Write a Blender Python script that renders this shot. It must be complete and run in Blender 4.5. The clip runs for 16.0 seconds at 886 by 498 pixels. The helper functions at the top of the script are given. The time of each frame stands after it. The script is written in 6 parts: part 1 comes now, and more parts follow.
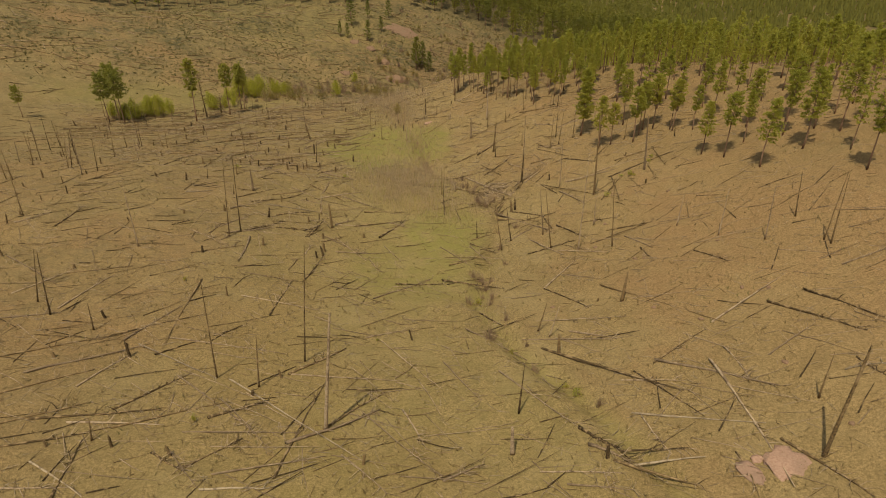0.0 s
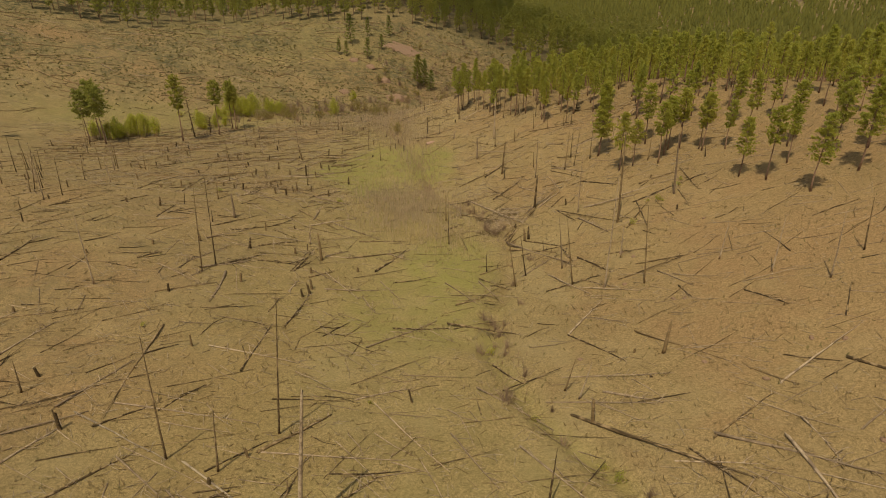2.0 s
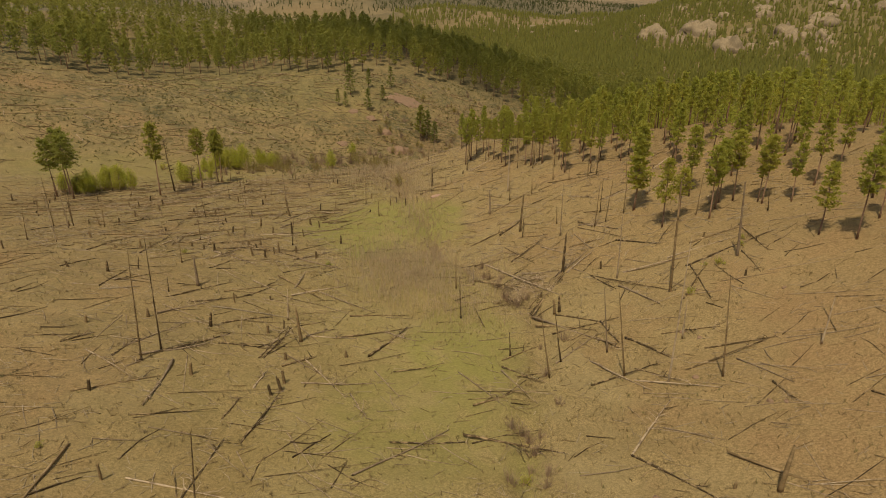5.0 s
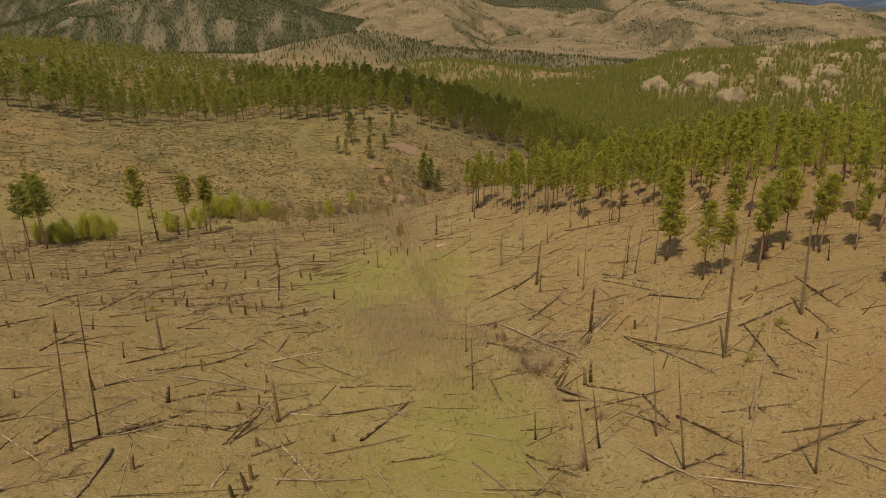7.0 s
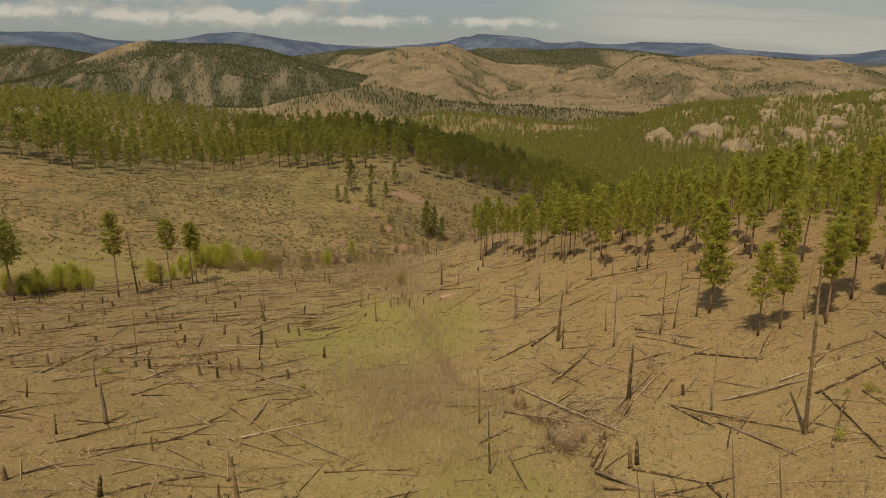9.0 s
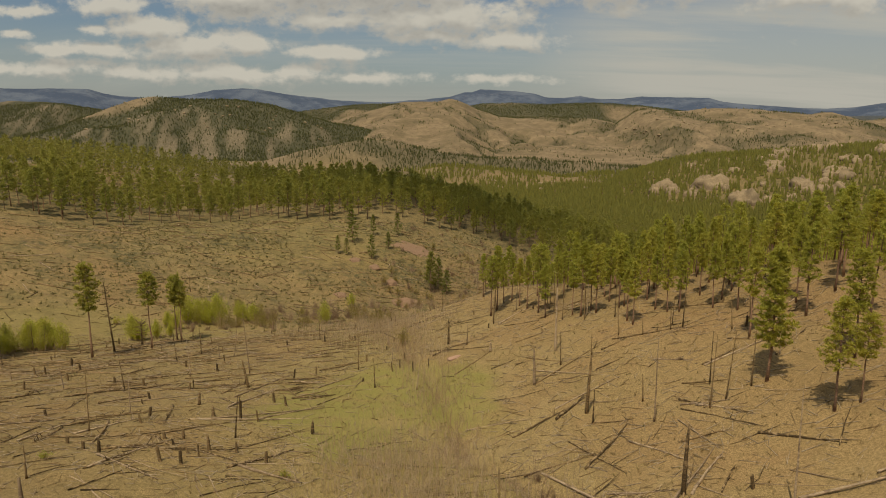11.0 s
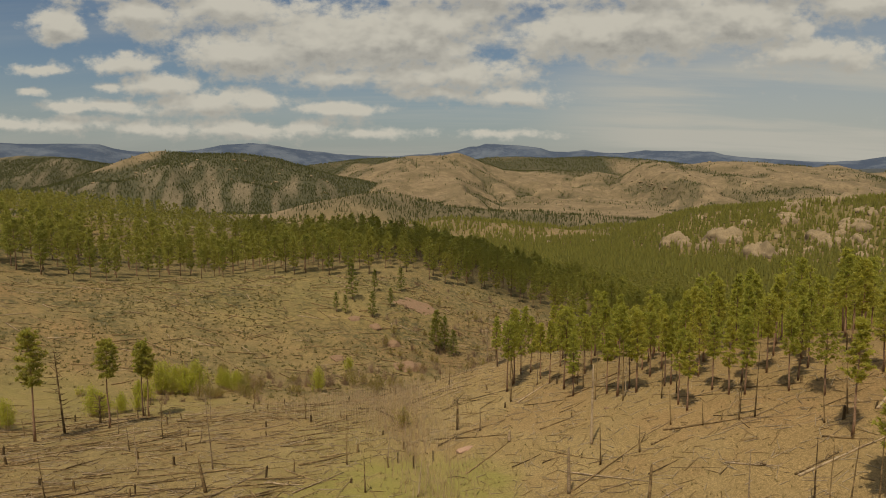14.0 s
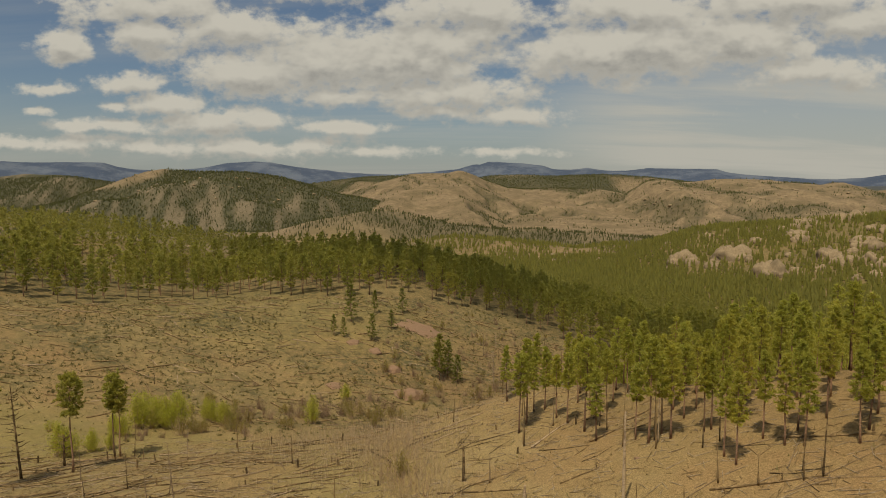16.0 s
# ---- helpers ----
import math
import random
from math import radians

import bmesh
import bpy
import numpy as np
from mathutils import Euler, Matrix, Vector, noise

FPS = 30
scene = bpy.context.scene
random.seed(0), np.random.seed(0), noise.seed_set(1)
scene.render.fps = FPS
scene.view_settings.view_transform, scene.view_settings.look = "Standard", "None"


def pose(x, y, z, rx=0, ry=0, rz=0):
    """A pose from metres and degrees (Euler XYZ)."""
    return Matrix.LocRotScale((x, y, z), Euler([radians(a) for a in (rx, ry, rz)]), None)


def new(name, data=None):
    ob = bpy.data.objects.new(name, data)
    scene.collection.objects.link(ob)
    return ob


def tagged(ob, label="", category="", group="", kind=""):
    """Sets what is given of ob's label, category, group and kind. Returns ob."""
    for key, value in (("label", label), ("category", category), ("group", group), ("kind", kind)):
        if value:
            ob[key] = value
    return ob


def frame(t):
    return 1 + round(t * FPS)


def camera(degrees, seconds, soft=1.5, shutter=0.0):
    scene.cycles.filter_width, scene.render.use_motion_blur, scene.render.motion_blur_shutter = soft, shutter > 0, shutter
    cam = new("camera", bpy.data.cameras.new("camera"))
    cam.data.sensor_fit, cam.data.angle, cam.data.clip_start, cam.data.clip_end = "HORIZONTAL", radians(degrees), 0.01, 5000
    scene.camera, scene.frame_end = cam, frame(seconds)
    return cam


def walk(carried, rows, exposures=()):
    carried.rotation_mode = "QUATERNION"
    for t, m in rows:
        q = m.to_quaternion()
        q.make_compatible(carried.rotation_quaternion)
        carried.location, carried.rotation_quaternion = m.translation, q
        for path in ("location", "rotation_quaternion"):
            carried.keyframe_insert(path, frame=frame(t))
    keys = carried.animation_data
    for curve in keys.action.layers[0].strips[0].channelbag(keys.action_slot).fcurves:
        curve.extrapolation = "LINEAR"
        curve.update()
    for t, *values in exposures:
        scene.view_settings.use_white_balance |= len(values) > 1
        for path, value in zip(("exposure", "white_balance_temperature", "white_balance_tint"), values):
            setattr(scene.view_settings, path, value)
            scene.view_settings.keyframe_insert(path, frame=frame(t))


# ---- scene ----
cam = camera(65.3, 16.0, soft=1.0)
METRES, EYE, TILT, LEAN, TURN = 100.0, 60.0, -30.6, -0.8, 0.0
EXPOSURE = 0.06
ROWS = [
    (0.0, 0.0, 0.0, 0.0, 0.0, 0.0, -0.0),
    (0.5, -0.0007, 0.0323, 0.0049, 0.04, 0.29, 0.01),
    (1.0, -0.0017, 0.0653, 0.0097, 0.07, 0.73, 0.02),
    (1.5, -0.003, 0.0983, 0.015, 0.1, 1.21, 0.02),
    (2.0, -0.0048, 0.1313, 0.0199, 0.12, 1.73, 0.02),
    (2.5, -0.0065, 0.1639, 0.0246, 0.14, 2.41, 0.04),
    (3.0, -0.0084, 0.1965, 0.0296, 0.17, 3.12, 0.07),
    (3.5, -0.0105, 0.229, 0.0347, 0.2, 3.83, 0.09),
    (4.0, -0.0123, 0.2617, 0.04, 0.23, 4.55, 0.11),
    (6.5, -0.0209, 0.4228, 0.0656, 0.4, 9.48, 0.11),
    (7.0, -0.0229, 0.4553, 0.0705, 0.45, 10.59, 0.14),
    (7.5, -0.0246, 0.4874, 0.0754, 0.5, 11.71, 0.12),
    (8.0, -0.0263, 0.5197, 0.08, 0.56, 12.81, 0.15),
    (8.5, -0.0279, 0.5515, 0.0844, 0.61, 13.92, 0.15),
    (9.0, -0.0296, 0.5812, 0.0911, 0.67, 14.98, 0.15),
    (11.5, -0.0383, 0.7202, 0.1363, 1.03, 20.36, 0.18),
    (12.0, -0.0395, 0.7476, 0.148, 1.1, 21.3, 0.17),
    (12.5, -0.0406, 0.7748, 0.1603, 1.17, 22.01, 0.14),
    (13.0, -0.0413, 0.8017, 0.1731, 1.24, 22.63, 0.1),
    (13.5, -0.0417, 0.8282, 0.186, 1.33, 23.19, 0.08),
    (14.0, -0.042, 0.8542, 0.1993, 1.4, 23.7, 0.04),
    (14.5, -0.0426, 0.8803, 0.2124, 1.47, 24.15, 0.02),
    (15.0, -0.0431, 0.906, 0.2254, 1.54, 24.57, -0.02),
    (15.5, -0.0439, 0.9316, 0.2386, 1.6, 24.88, -0.04),
    (16.0, -0.045, 0.9578, 0.2518, 1.66, 25.18, -0.04),
]
walk(cam, [(t, pose(0, 0, EYE, TILT, LEAN, TURN) @ pose(METRES * x, METRES * y, METRES * z, 90 + pitch, roll, yaw)) for t, x, y, z, yaw, pitch, roll in ROWS], [(0, EXPOSURE), (16, EXPOSURE)])

# ---- light ----
SUN_HIGH, SUN_FROM = 62.0, Vector((-0.38, -0.92, 0)).normalized()
sun_way = -(SUN_FROM * math.cos(radians(SUN_HIGH)) + Vector((0, 0, math.sin(radians(SUN_HIGH)))))
sun = new("sun", bpy.data.lights.new("sun", "SUN"))
sun.data.energy, sun.data.angle, sun.data.color = 3.3, radians(0.53), (1.0, 0.885, 0.685)
sun.rotation_mode = "QUATERNION"
sun.rotation_quaternion = sun_way.to_track_quat("-Z", "Y")
sun.location = (0, 0, 900)

world = bpy.data.worlds.new("sky")
scene.world = world
world.use_nodes = True


class Nodes:
    """Short-hand for building a node tree."""

    def __init__(self, tree):
        self.tree = tree
        tree.nodes.clear()

    def add(self, kind, into=None, **settings):
        node = self.tree.nodes.new("ShaderNode" + kind)
        for key, value in settings.items():
            setattr(node, key, value)
        for socket, value in (into or {}).items():
            if isinstance(value, bpy.types.NodeSocket):
                self.tree.links.new(value, node.inputs[socket])
            else:
                node.inputs[socket].default_value = value
        return node

    def math(self, op, a, b=0.0, c=0.0):
        return self.add("Math", {0: a, 1: b, 2: c}, operation=op).outputs[0]

    def mix(self, how, a, b, blend="MIX"):
        return self.add("Mix", {0: how, 6: a, 7: b}, data_type="RGBA", blend_type=blend, clamp_factor=True).outputs[2]

    def blend(self, how, a, b):
        return self.add("Mix", {0: how, 2: a, 3: b}, data_type="FLOAT", clamp_factor=True).outputs[0]

    def noise(self, at, scale, detail=4.0, rough=0.55, distort=0.0):
        return self.add("TexNoise", {"Vector": at, "Scale": scale, "Detail": detail, "Roughness": rough, "Distortion": distort}).outputs["Fac"]

    def ramp(self, value, low, high, a=0.0, b=1.0):
        return self.add("MapRange", {0: value, 1: low, 2: high, 3: a, 4: b}, clamp=True, interpolation_type="SMOOTHSTEP").outputs[0]


# the cumulus heaps over the far ranges: place across and up, half-widths, and how solid
HEAPS_WEST = (
    (-0.569, 0.197, 0.042, 0.022, 1), (-0.447, 0.212, 0.068, 0.031, 1), (-0.598, 0.136, 0.039, 0.009, 1), (-0.612, 0.106, 0.018, 0.006, 0.8), (-0.479, 0.144, 0.05, 0.016, 1),
    (-0.501, 0.109, 0.028, 0.008, 0.9), (-0.424, 0.114, 0.061, 0.019, 1), (-0.347, 0.092, 0.114, 0.019, 1), (-0.507, 0.082, 0.094, 0.01, 0.9), (-0.29, 0.088, 0.045, 0.011, 0.9),
    (-0.169, 0.08, 0.069, 0.01, 1), (-0.312, 0.157, 0.093, 0.033, 1.1), (-0.2, 0.172, 0.12, 0.048, 1.2), (-0.072, 0.183, 0.127, 0.054, 1.2), (-0.168, 0.125, 0.104, 0.014, 0.9),
)
HEAPS_EAST = (
    (-0.016, 0.129, 0.112, 0.026, 1), (0.182, 0.179, 0.102, 0.042, 1.2), (0.283, 0.194, 0.117, 0.046, 1.2), (0.4, 0.197, 0.109, 0.042, 1.1), (0.48, 0.155, 0.101, 0.024, 1),
    (0.056, 0.098, 0.096, 0.014, 0.8), (0.538, 0.223, 0.092, 0.026, 1), (-0.595, 0.057, 0.123, 0.011, 0.8), (-0.332, 0.052, 0.179, 0.013, 0.75), (-0.137, 0.045, 0.097, 0.007, 0.7),
    (-0.032, 0.101, 0.044, 0.011, 0.8), (-0.326, 0.219, 0.12, 0.026, 1), (0.073, 0.044, 0.064, 0.006, 0.6), (0.031, 0.214, 0.047, 0.03, 0.9),
    (-0.446, 0.248, 0.105, 0.03, 1), (0.003, 0.241, 0.119, 0.031, 1.1), (0.24, 0.243, 0.11, 0.028, 1.1), (0.458, 0.25, 0.139, 0.03, 1.1), (-0.204, 0.281, 0.128, 0.023, 1),
)


def make_sky():
    n = Nodes(world.node_tree)
    sky = n.add("TexSky", sky_type="NISHITA", sun_disc=False, sun_elevation=radians(SUN_HIGH), sun_rotation=math.atan2(SUN_FROM.x, SUN_FROM.y), air_density=1.0, dust_density=0.6, ozone_density=2.0)
    way = n.add("TexCoord").outputs["Generated"]
    xyz = n.add("SeparateXYZ", {0: way})
    up = n.math("MAXIMUM", xyz.outputs[2], 0.0)
    ahead = n.math("MAXIMUM", xyz.outputs[1], 0.08)
    p, q = n.math("DIVIDE", xyz.outputs[0], ahead), n.math("DIVIDE", up, ahead)
    front = n.ramp(xyz.outputs[1], 0.1, 0.45)
    flat = n.math("ADD", up, 0.16)
    spread = n.add("CombineXYZ", {0: n.math("DIVIDE", xyz.outputs[0], flat), 1: n.math("DIVIDE", xyz.outputs[1], flat), 2: 0.0}).outputs[0]
    elsewhere = n.math("MULTIPLY", n.math("SUBTRACT", n.noise(spread, 1.3, 4.0, 0.5), 0.5), 5.0)

    def billows(rise, detail):
        spot = n.add("CombineXYZ", {0: p, 1: n.math("ADD", q, rise), 2: 0.0}).outputs[0]
        curl = n.add("TexNoise", {"Vector": n.add("Mapping", {0: spot, 3: (1, 1.7, 1)}).outputs[0], "Scale": 13.0, "Detail": 4.0, "Roughness": 0.55}).outputs["Color"]
        bent = n.add("VectorMath", {0: curl, 1: (0.5, 0.5, 0.5)}, operation="SUBTRACT").outputs[0]
        bent = n.add("VectorMath", {0: bent, 1: (0.060, 0.020, 0.0), 2: spot}, operation="MULTIPLY_ADD").outputs[0]
        solid = None
        for cx, cy, wide, high, weight in HEAPS_WEST + HEAPS_EAST:
            local = n.add("Mapping", {0: bent, 1: (-cx / wide, -cy / high, 0), 3: (1 / wide, 1 / high, 0)}).outputs[0]
            heap = n.math("MULTIPLY", n.math("SUBTRACT", 1.16, n.add("VectorMath", {0: local}, operation="LENGTH").outputs["Value"]), weight)
            solid = heap if solid is None else n.math("SMOOTH_MAX", solid, heap, 0.25)
        solid = n.math("MAXIMUM", solid, -0.6)
        over = n.ramp(q, 0.27, 0.36)
        solid = n.blend(over, solid, n.math("MULTIPLY", n.math("SUBTRACT", n.noise(spot, 3.2, 3.0, 0.5), 0.44), 4.0))
        solid = n.blend(front, elsewhere, solid)
        ragged = n.math("SUBTRACT", n.noise(n.add("Mapping", {0: spot, 3: (1, 1.6, 1)}).outputs[0], 15.0, detail, 0.60), 0.5)
        if detail < 4:
            return n.math("MULTIPLY_ADD", ragged, 2.0, solid)
        fray = n.math("SUBTRACT", n.noise(n.add("Mapping", {0: spot, 3: (1, 1.4, 1)}).outputs[0], 46.0, 6.0, 0.6), 0.5)
        return n.math("MULTIPLY_ADD", fray, 1.5, n.math("MULTIPLY_ADD", ragged, 2.8, solid))

    here, soft_here, soft_above = billows(0.0, 9.0), billows(0.0, 3.0), billows(0.018, 3.0)
    cover = n.ramp(here, -0.22, 0.62)
    # sun-lit tops, greyer bodies and undersides
    under = n.ramp(n.math("SUBTRACT", soft_above, soft_here), -0.55, 0.50)
    body = n.ramp(here, 0.2, 2.0)
    shade = n.math("MULTIPLY", n.math("MULTIPLY_ADD", under, 0.95, 0.05), n.math("MULTIPLY_ADD", body, 0.65, 0.45))
    # the unseen sky round the sun is brightened, added as fill light
    near_sun = n.add("VectorMath", {0: way, 1: tuple(-sun_way)}, operation="DOT_PRODUCT").outputs["Value"]
    white = n.mix(shade, (0.535, 0.502, 0.420, 1), (0.226, 0.220, 0.202, 1))
    clear = n.mix(1.0, sky.outputs[0], (SKY_STRENGTH, SKY_STRENGTH, SKY_STRENGTH, 1), "MULTIPLY")
    low = n.ramp(up, 0.0, 0.13, 0.60, 0.0)
    hazy = n.mix(low, clear, (0.290, 0.312, 0.300, 1))
    streaks = n.noise(n.add("Mapping", {0: spread, 2: (0, 0, 0.15), 3: (0.35, 1.6, 1)}).outputs[0], 0.9, 6.0, 0.6, 0.4)
    east = n.math("MULTIPLY", n.ramp(p, 0.02, 0.30), n.ramp(q, 0.10, 0.21, 1.0, 0.25))
    veil = n.math("MAXIMUM", n.math("MULTIPLY", n.ramp(streaks, 0.42, 0.72, 0.0, 0.5), n.ramp(p, -0.5, 0.1, 0.45, 1.0)), n.math("MULTIPLY", n.math("MULTIPLY", east, front), n.ramp(streaks, 0.36, 0.60, 0.45, 1.0)))
    veiled = n.mix(veil, hazy, (0.425, 0.410, 0.352, 1))
    clouded = n.mix(n.math("MULTIPLY", cover, 0.96), veiled, white)
    back = n.add("Background", {0: clouded, 1: n.ramp(near_sun, 0.35, 1.0, 1.0, 2.0)})
    n.add("OutputWorld", {0: back.outputs[0]})


SKY_STRENGTH = 0.050
make_sky()


# ---- materials ----
def principled(n, colour, rough=0.9, bump=None, strength=0.4, distance=0.05, gloss=0.25):
    into = {"Base Color": colour, "Roughness": rough, "Specular IOR Level": gloss}
    if bump is not None:
        into["Normal"] = n.add("Bump", {"Height": bump, "Strength": strength, "Distance": distance}).outputs[0]
    n.add("OutputMaterial", {0: n.add("BsdfPrincipled", into).outputs[0]})


def material(name):
    m = bpy.data.materials.new(name)
    m.use_nodes = True
    return m, Nodes(m.node_tree)


def ground_material():
    m, n = material("dry_grass_ground")
    at = n.add("NewGeometry").outputs["Position"]
    cover = n.add("SeparateColor", {0: n.add("Attribute", attribute_name="cover").outputs["Color"]})
    grain = n.noise(at, 15.0, 4, 0.8)
    fine, patch, broad = n.math("ADD", n.math("MULTIPLY", n.noise(at, 4.2, 7, 0.85), 0.5), n.math("MULTIPLY", grain, 0.5)), n.noise(at, 0.32, 5, 0.62), n.noise(at, 0.045, 4, 0.6)
    straw = n.mix(n.ramp(fine, 0.42, 0.58), (0.120, 0.084, 0.034, 1), (0.400, 0.284, 0.118, 1))
    straw = n.mix(n.ramp(patch, 0.38, 0.62, 0, 0.42), straw, (0.190, 0.138, 0.056, 1))
    straw = n.mix(n.ramp(n.noise(at, 0.12, 5, 0.7), 0.45, 0.65, 0, 0.35), straw, (0.330, 0.250, 0.115, 1))
    soil = n.mix(n.ramp(fine, 0.42, 0.58), (0.148, 0.090, 0.038, 1), (0.372, 0.240, 0.104, 1))
    bare = n.math("ADD", cover.outputs[1], n.ramp(n.math("MULTIPLY", patch, n.ramp(broad, 0.3, 0.7)), 0.22, 0.5, 0, 0.5))
    c = n.mix(bare, straw, soil)
    green = n.mix(n.ramp(fine, 0.38, 0.62), (0.162, 0.142, 0.038, 1), (0.290, 0.246, 0.069, 1))
    sprout = n.math("MULTIPLY", cover.outputs[0], n.ramp(patch, 0.25, 0.6, 0.35, 1.0))
    c = n.mix(sprout, c, green)
    speck = n.noise(at, 0.75, 6, 0.8)
    c = n.mix(n.ramp(speck, 0.56, 0.72, 0, 0.34), c, (0.115, 0.085, 0.038, 1))
    duff_and_shade = n.mix(n.ramp(patch, 0.3, 0.7), (0.052, 0.048, 0.020, 1), (0.125, 0.104, 0.046, 1))
    beyond = n.add("SeparateColor", {0: n.add("Attribute", attribute_name="beyond").outputs["Color"]})
    vast, mottle = n.noise(at, 0.010, 6, 0.65), n.noise(at, 0.05, 5, 0.7)
    stony = n.mix(n.ramp(mottle, 0.35, 0.65), (0.172, 0.125, 0.071, 1), (0.262, 0.191, 0.107, 1))
    stony = n.mix(n.ramp(vast, 0.45, 0.62, 0, 0.7), stony, (0.130, 0.100, 0.052, 1))
    stony = n.mix(n.ramp(n.noise(at, 0.19, 4, 0.7), 0.52, 0.66, 0, 0.6), stony, (0.075, 0.060, 0.032, 1))
    talus = n.mix(n.ramp(n.noise(at, 0.35, 4, 0.75), 0.40, 0.62), (0.110, 0.088, 0.052, 1), (0.208, 0.164, 0.101, 1))
    stony = n.mix(n.add("Attribute", attribute_name="talus").outputs["Fac"], stony, talus)
    c = n.mix(beyond.outputs[0], c, stony)
    # duff under the woods, and cloud shade put into the facing hillside's colour
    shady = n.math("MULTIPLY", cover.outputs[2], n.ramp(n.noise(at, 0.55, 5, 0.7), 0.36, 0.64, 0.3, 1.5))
    c = n.mix(shady, c, duff_and_shade)
    # far ranges' forest colour with the blue of distance haze mixed in
    hazy_forest = n.mix(n.ramp(n.noise(at, 0.005, 8, 0.7), 0.42, 0.60), (0.056, 0.074, 0.110, 1), (0.110, 0.130, 0.162, 1))
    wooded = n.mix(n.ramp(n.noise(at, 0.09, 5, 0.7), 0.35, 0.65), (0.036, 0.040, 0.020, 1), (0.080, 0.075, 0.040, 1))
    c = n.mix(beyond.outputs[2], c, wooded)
    c = n.mix(beyond.outputs[1], c, hazy_forest)
    # pebbles and chips of pale wood
    chips = n.add("TexVoronoi", {"Vector": at, "Scale": 3.4, "Randomness": 1.0}).outputs["Distance"]
    c = n.mix(n.ramp(chips, 0.06, 0.13, 0.5, 0.0), c, (0.46, 0.345, 0.185, 1))
    tuft = n.noise(n.add("Mapping", {0: at, 2: (0, 0, 0.5), 3: (0.55, 1.5, 1)}).outputs[0], 1.3, 4, 0.75)
    c = n.mix(n.ramp(tuft, 0.54, 0.74, 0, 0.32), c, (0.100, 0.076, 0.030, 1))
    principled(n, c, 0.95, n.math("ADD", fine, n.math("MULTIPLY", tuft, 1.2)), 0.8, 0.06, 0.1)
    return m


def bark_material(name, dark, light, rough=0.9, grain=9.0, patchy=None):
    m, n = material(name)
    at = n.add("TexCoord").outputs["Object"]
    long = n.add("Mapping", {0: at, 3: (0.18, 1, 1)}).outputs[0]
    grainy, blotch = n.noise(long, grain, 4, 0.65), n.noise(at, 0.8, 4, 0.6)
    own = n.add("ObjectInfo").outputs["Random"]
    c = n.mix(n.ramp(n.math("ADD", n.math("MULTIPLY", grainy, 0.75), n.math("MULTIPLY", own, 0.25)), 0.36, 0.66), (*dark, 1), (*light, 1))
    if patchy:
        c = n.mix(n.ramp(blotch, 0.5, 0.62, 0, 0.8), c, (*patchy, 1))
    principled(n, c, rough, grainy, 0.6, 0.02, 0.2)
    return m


def leaf_material(name, dark, light, tip, rough=0.75, gloss=0.2):
    m, n = material(name)
    own = n.add("ObjectInfo").outputs["Random"]
    each = n.add("NewGeometry").outputs["Random Per Island"]
    at = n.add("NewGeometry").outputs["Position"]
    c = n.mix(each, (*dark, 1), (*light, 1))
    c = n.mix(n.ramp(own, 0.45, 1.0, 0.0, 0.6), c, (*tip, 1))
    c = n.mix(n.ramp(n.noise(at, 0.22, 3), 0.4, 0.7, 0, 0.35), c, (*tip, 1))
    bsdf = n.add("BsdfPrincipled", {"Base Color": c, "Roughness": rough, "Specular IOR Level": gloss})
    thin = n.add("BsdfTranslucent", {"Color": c})
    n.add("OutputMaterial", {0: n.add("MixShader", {0: 0.64, 1: bsdf.outputs[0], 2: thin.outputs[0]}).outputs[0]})
    return m


def stone_material(name, dark, light, stain, coarse=1.0):
    m, n = material(name)
    at = n.add("NewGeometry").outputs["Position"]
    grain, blotch = n.noise(at, 6.0 / coarse, 5, 0.7), n.noise(at, 0.35 / coarse, 5, 0.6)
    c = n.mix(n.ramp(grain, 0.3, 0.7), (*dark, 1), (*light, 1))
    c = n.mix(n.ramp(blotch, 0.48, 0.68, 0, 0.7), c, (*stain, 1))
    principled(n, c, 0.9, n.math("ADD", grain, blotch), 0.5 / coarse, 0.1 * coarse, 0.2)
    return m


def cloud_material():
    m, n = material("cloud")
    solid = n.add("BsdfDiffuse", {0: (0.8, 0.8, 0.8, 1)}).outputs[0]
    n.add("OutputMaterial", {0: n.add("MixShader", {0: 0.86, 1: solid, 2: n.add("BsdfTransparent").outputs[0]}).outputs[0]})
    return m


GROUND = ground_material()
CHARRED = bark_material("charred_wood", (0.054, 0.035, 0.015), (0.228, 0.150, 0.066), patchy=(0.35, 0.240, 0.118))
WEATHERED = bark_material("weathered_wood", (0.200, 0.140, 0.080), (0.48, 0.355, 0.215), patchy=(0.15, 0.10, 0.058))
BLEACHED = bark_material("bleached_wood", (0.23, 0.175, 0.105), (0.45, 0.35, 0.22), patchy=(0.16, 0.115, 0.07))
PINE_BARK = bark_material("pine_bark", (0.125, 0.074, 0.044), (0.34, 0.205, 0.120), grain=5.0)
NEEDLES = leaf_material("pine_needles", (0.368, 0.366, 0.058), (0.505, 0.490, 0.082), (0.560, 0.500, 0.084), 0.5, 0.4)
FAR_NEEDLES = leaf_material("distant_needles", (0.108, 0.120, 0.048), (0.225, 0.220, 0.082), (0.250, 0.230, 0.084))
RIDGE_NEEDLES = leaf_material("ridge_needles", (0.242, 0.250, 0.048), (0.400, 0.388, 0.076), (0.440, 0.388, 0.074), 0.55, 0.4)
VALLEY_NEEDLES = leaf_material("valley_needles", (0.155, 0.166, 0.043), (0.340, 0.330, 0.075), (0.375, 0.338, 0.075), 0.6, 0.3)
OLIVE_NEEDLES = leaf_material("olive_needles", (0.300, 0.290, 0.050), (0.480, 0.445, 0.082), (0.510, 0.435, 0.082), 0.55, 0.4)
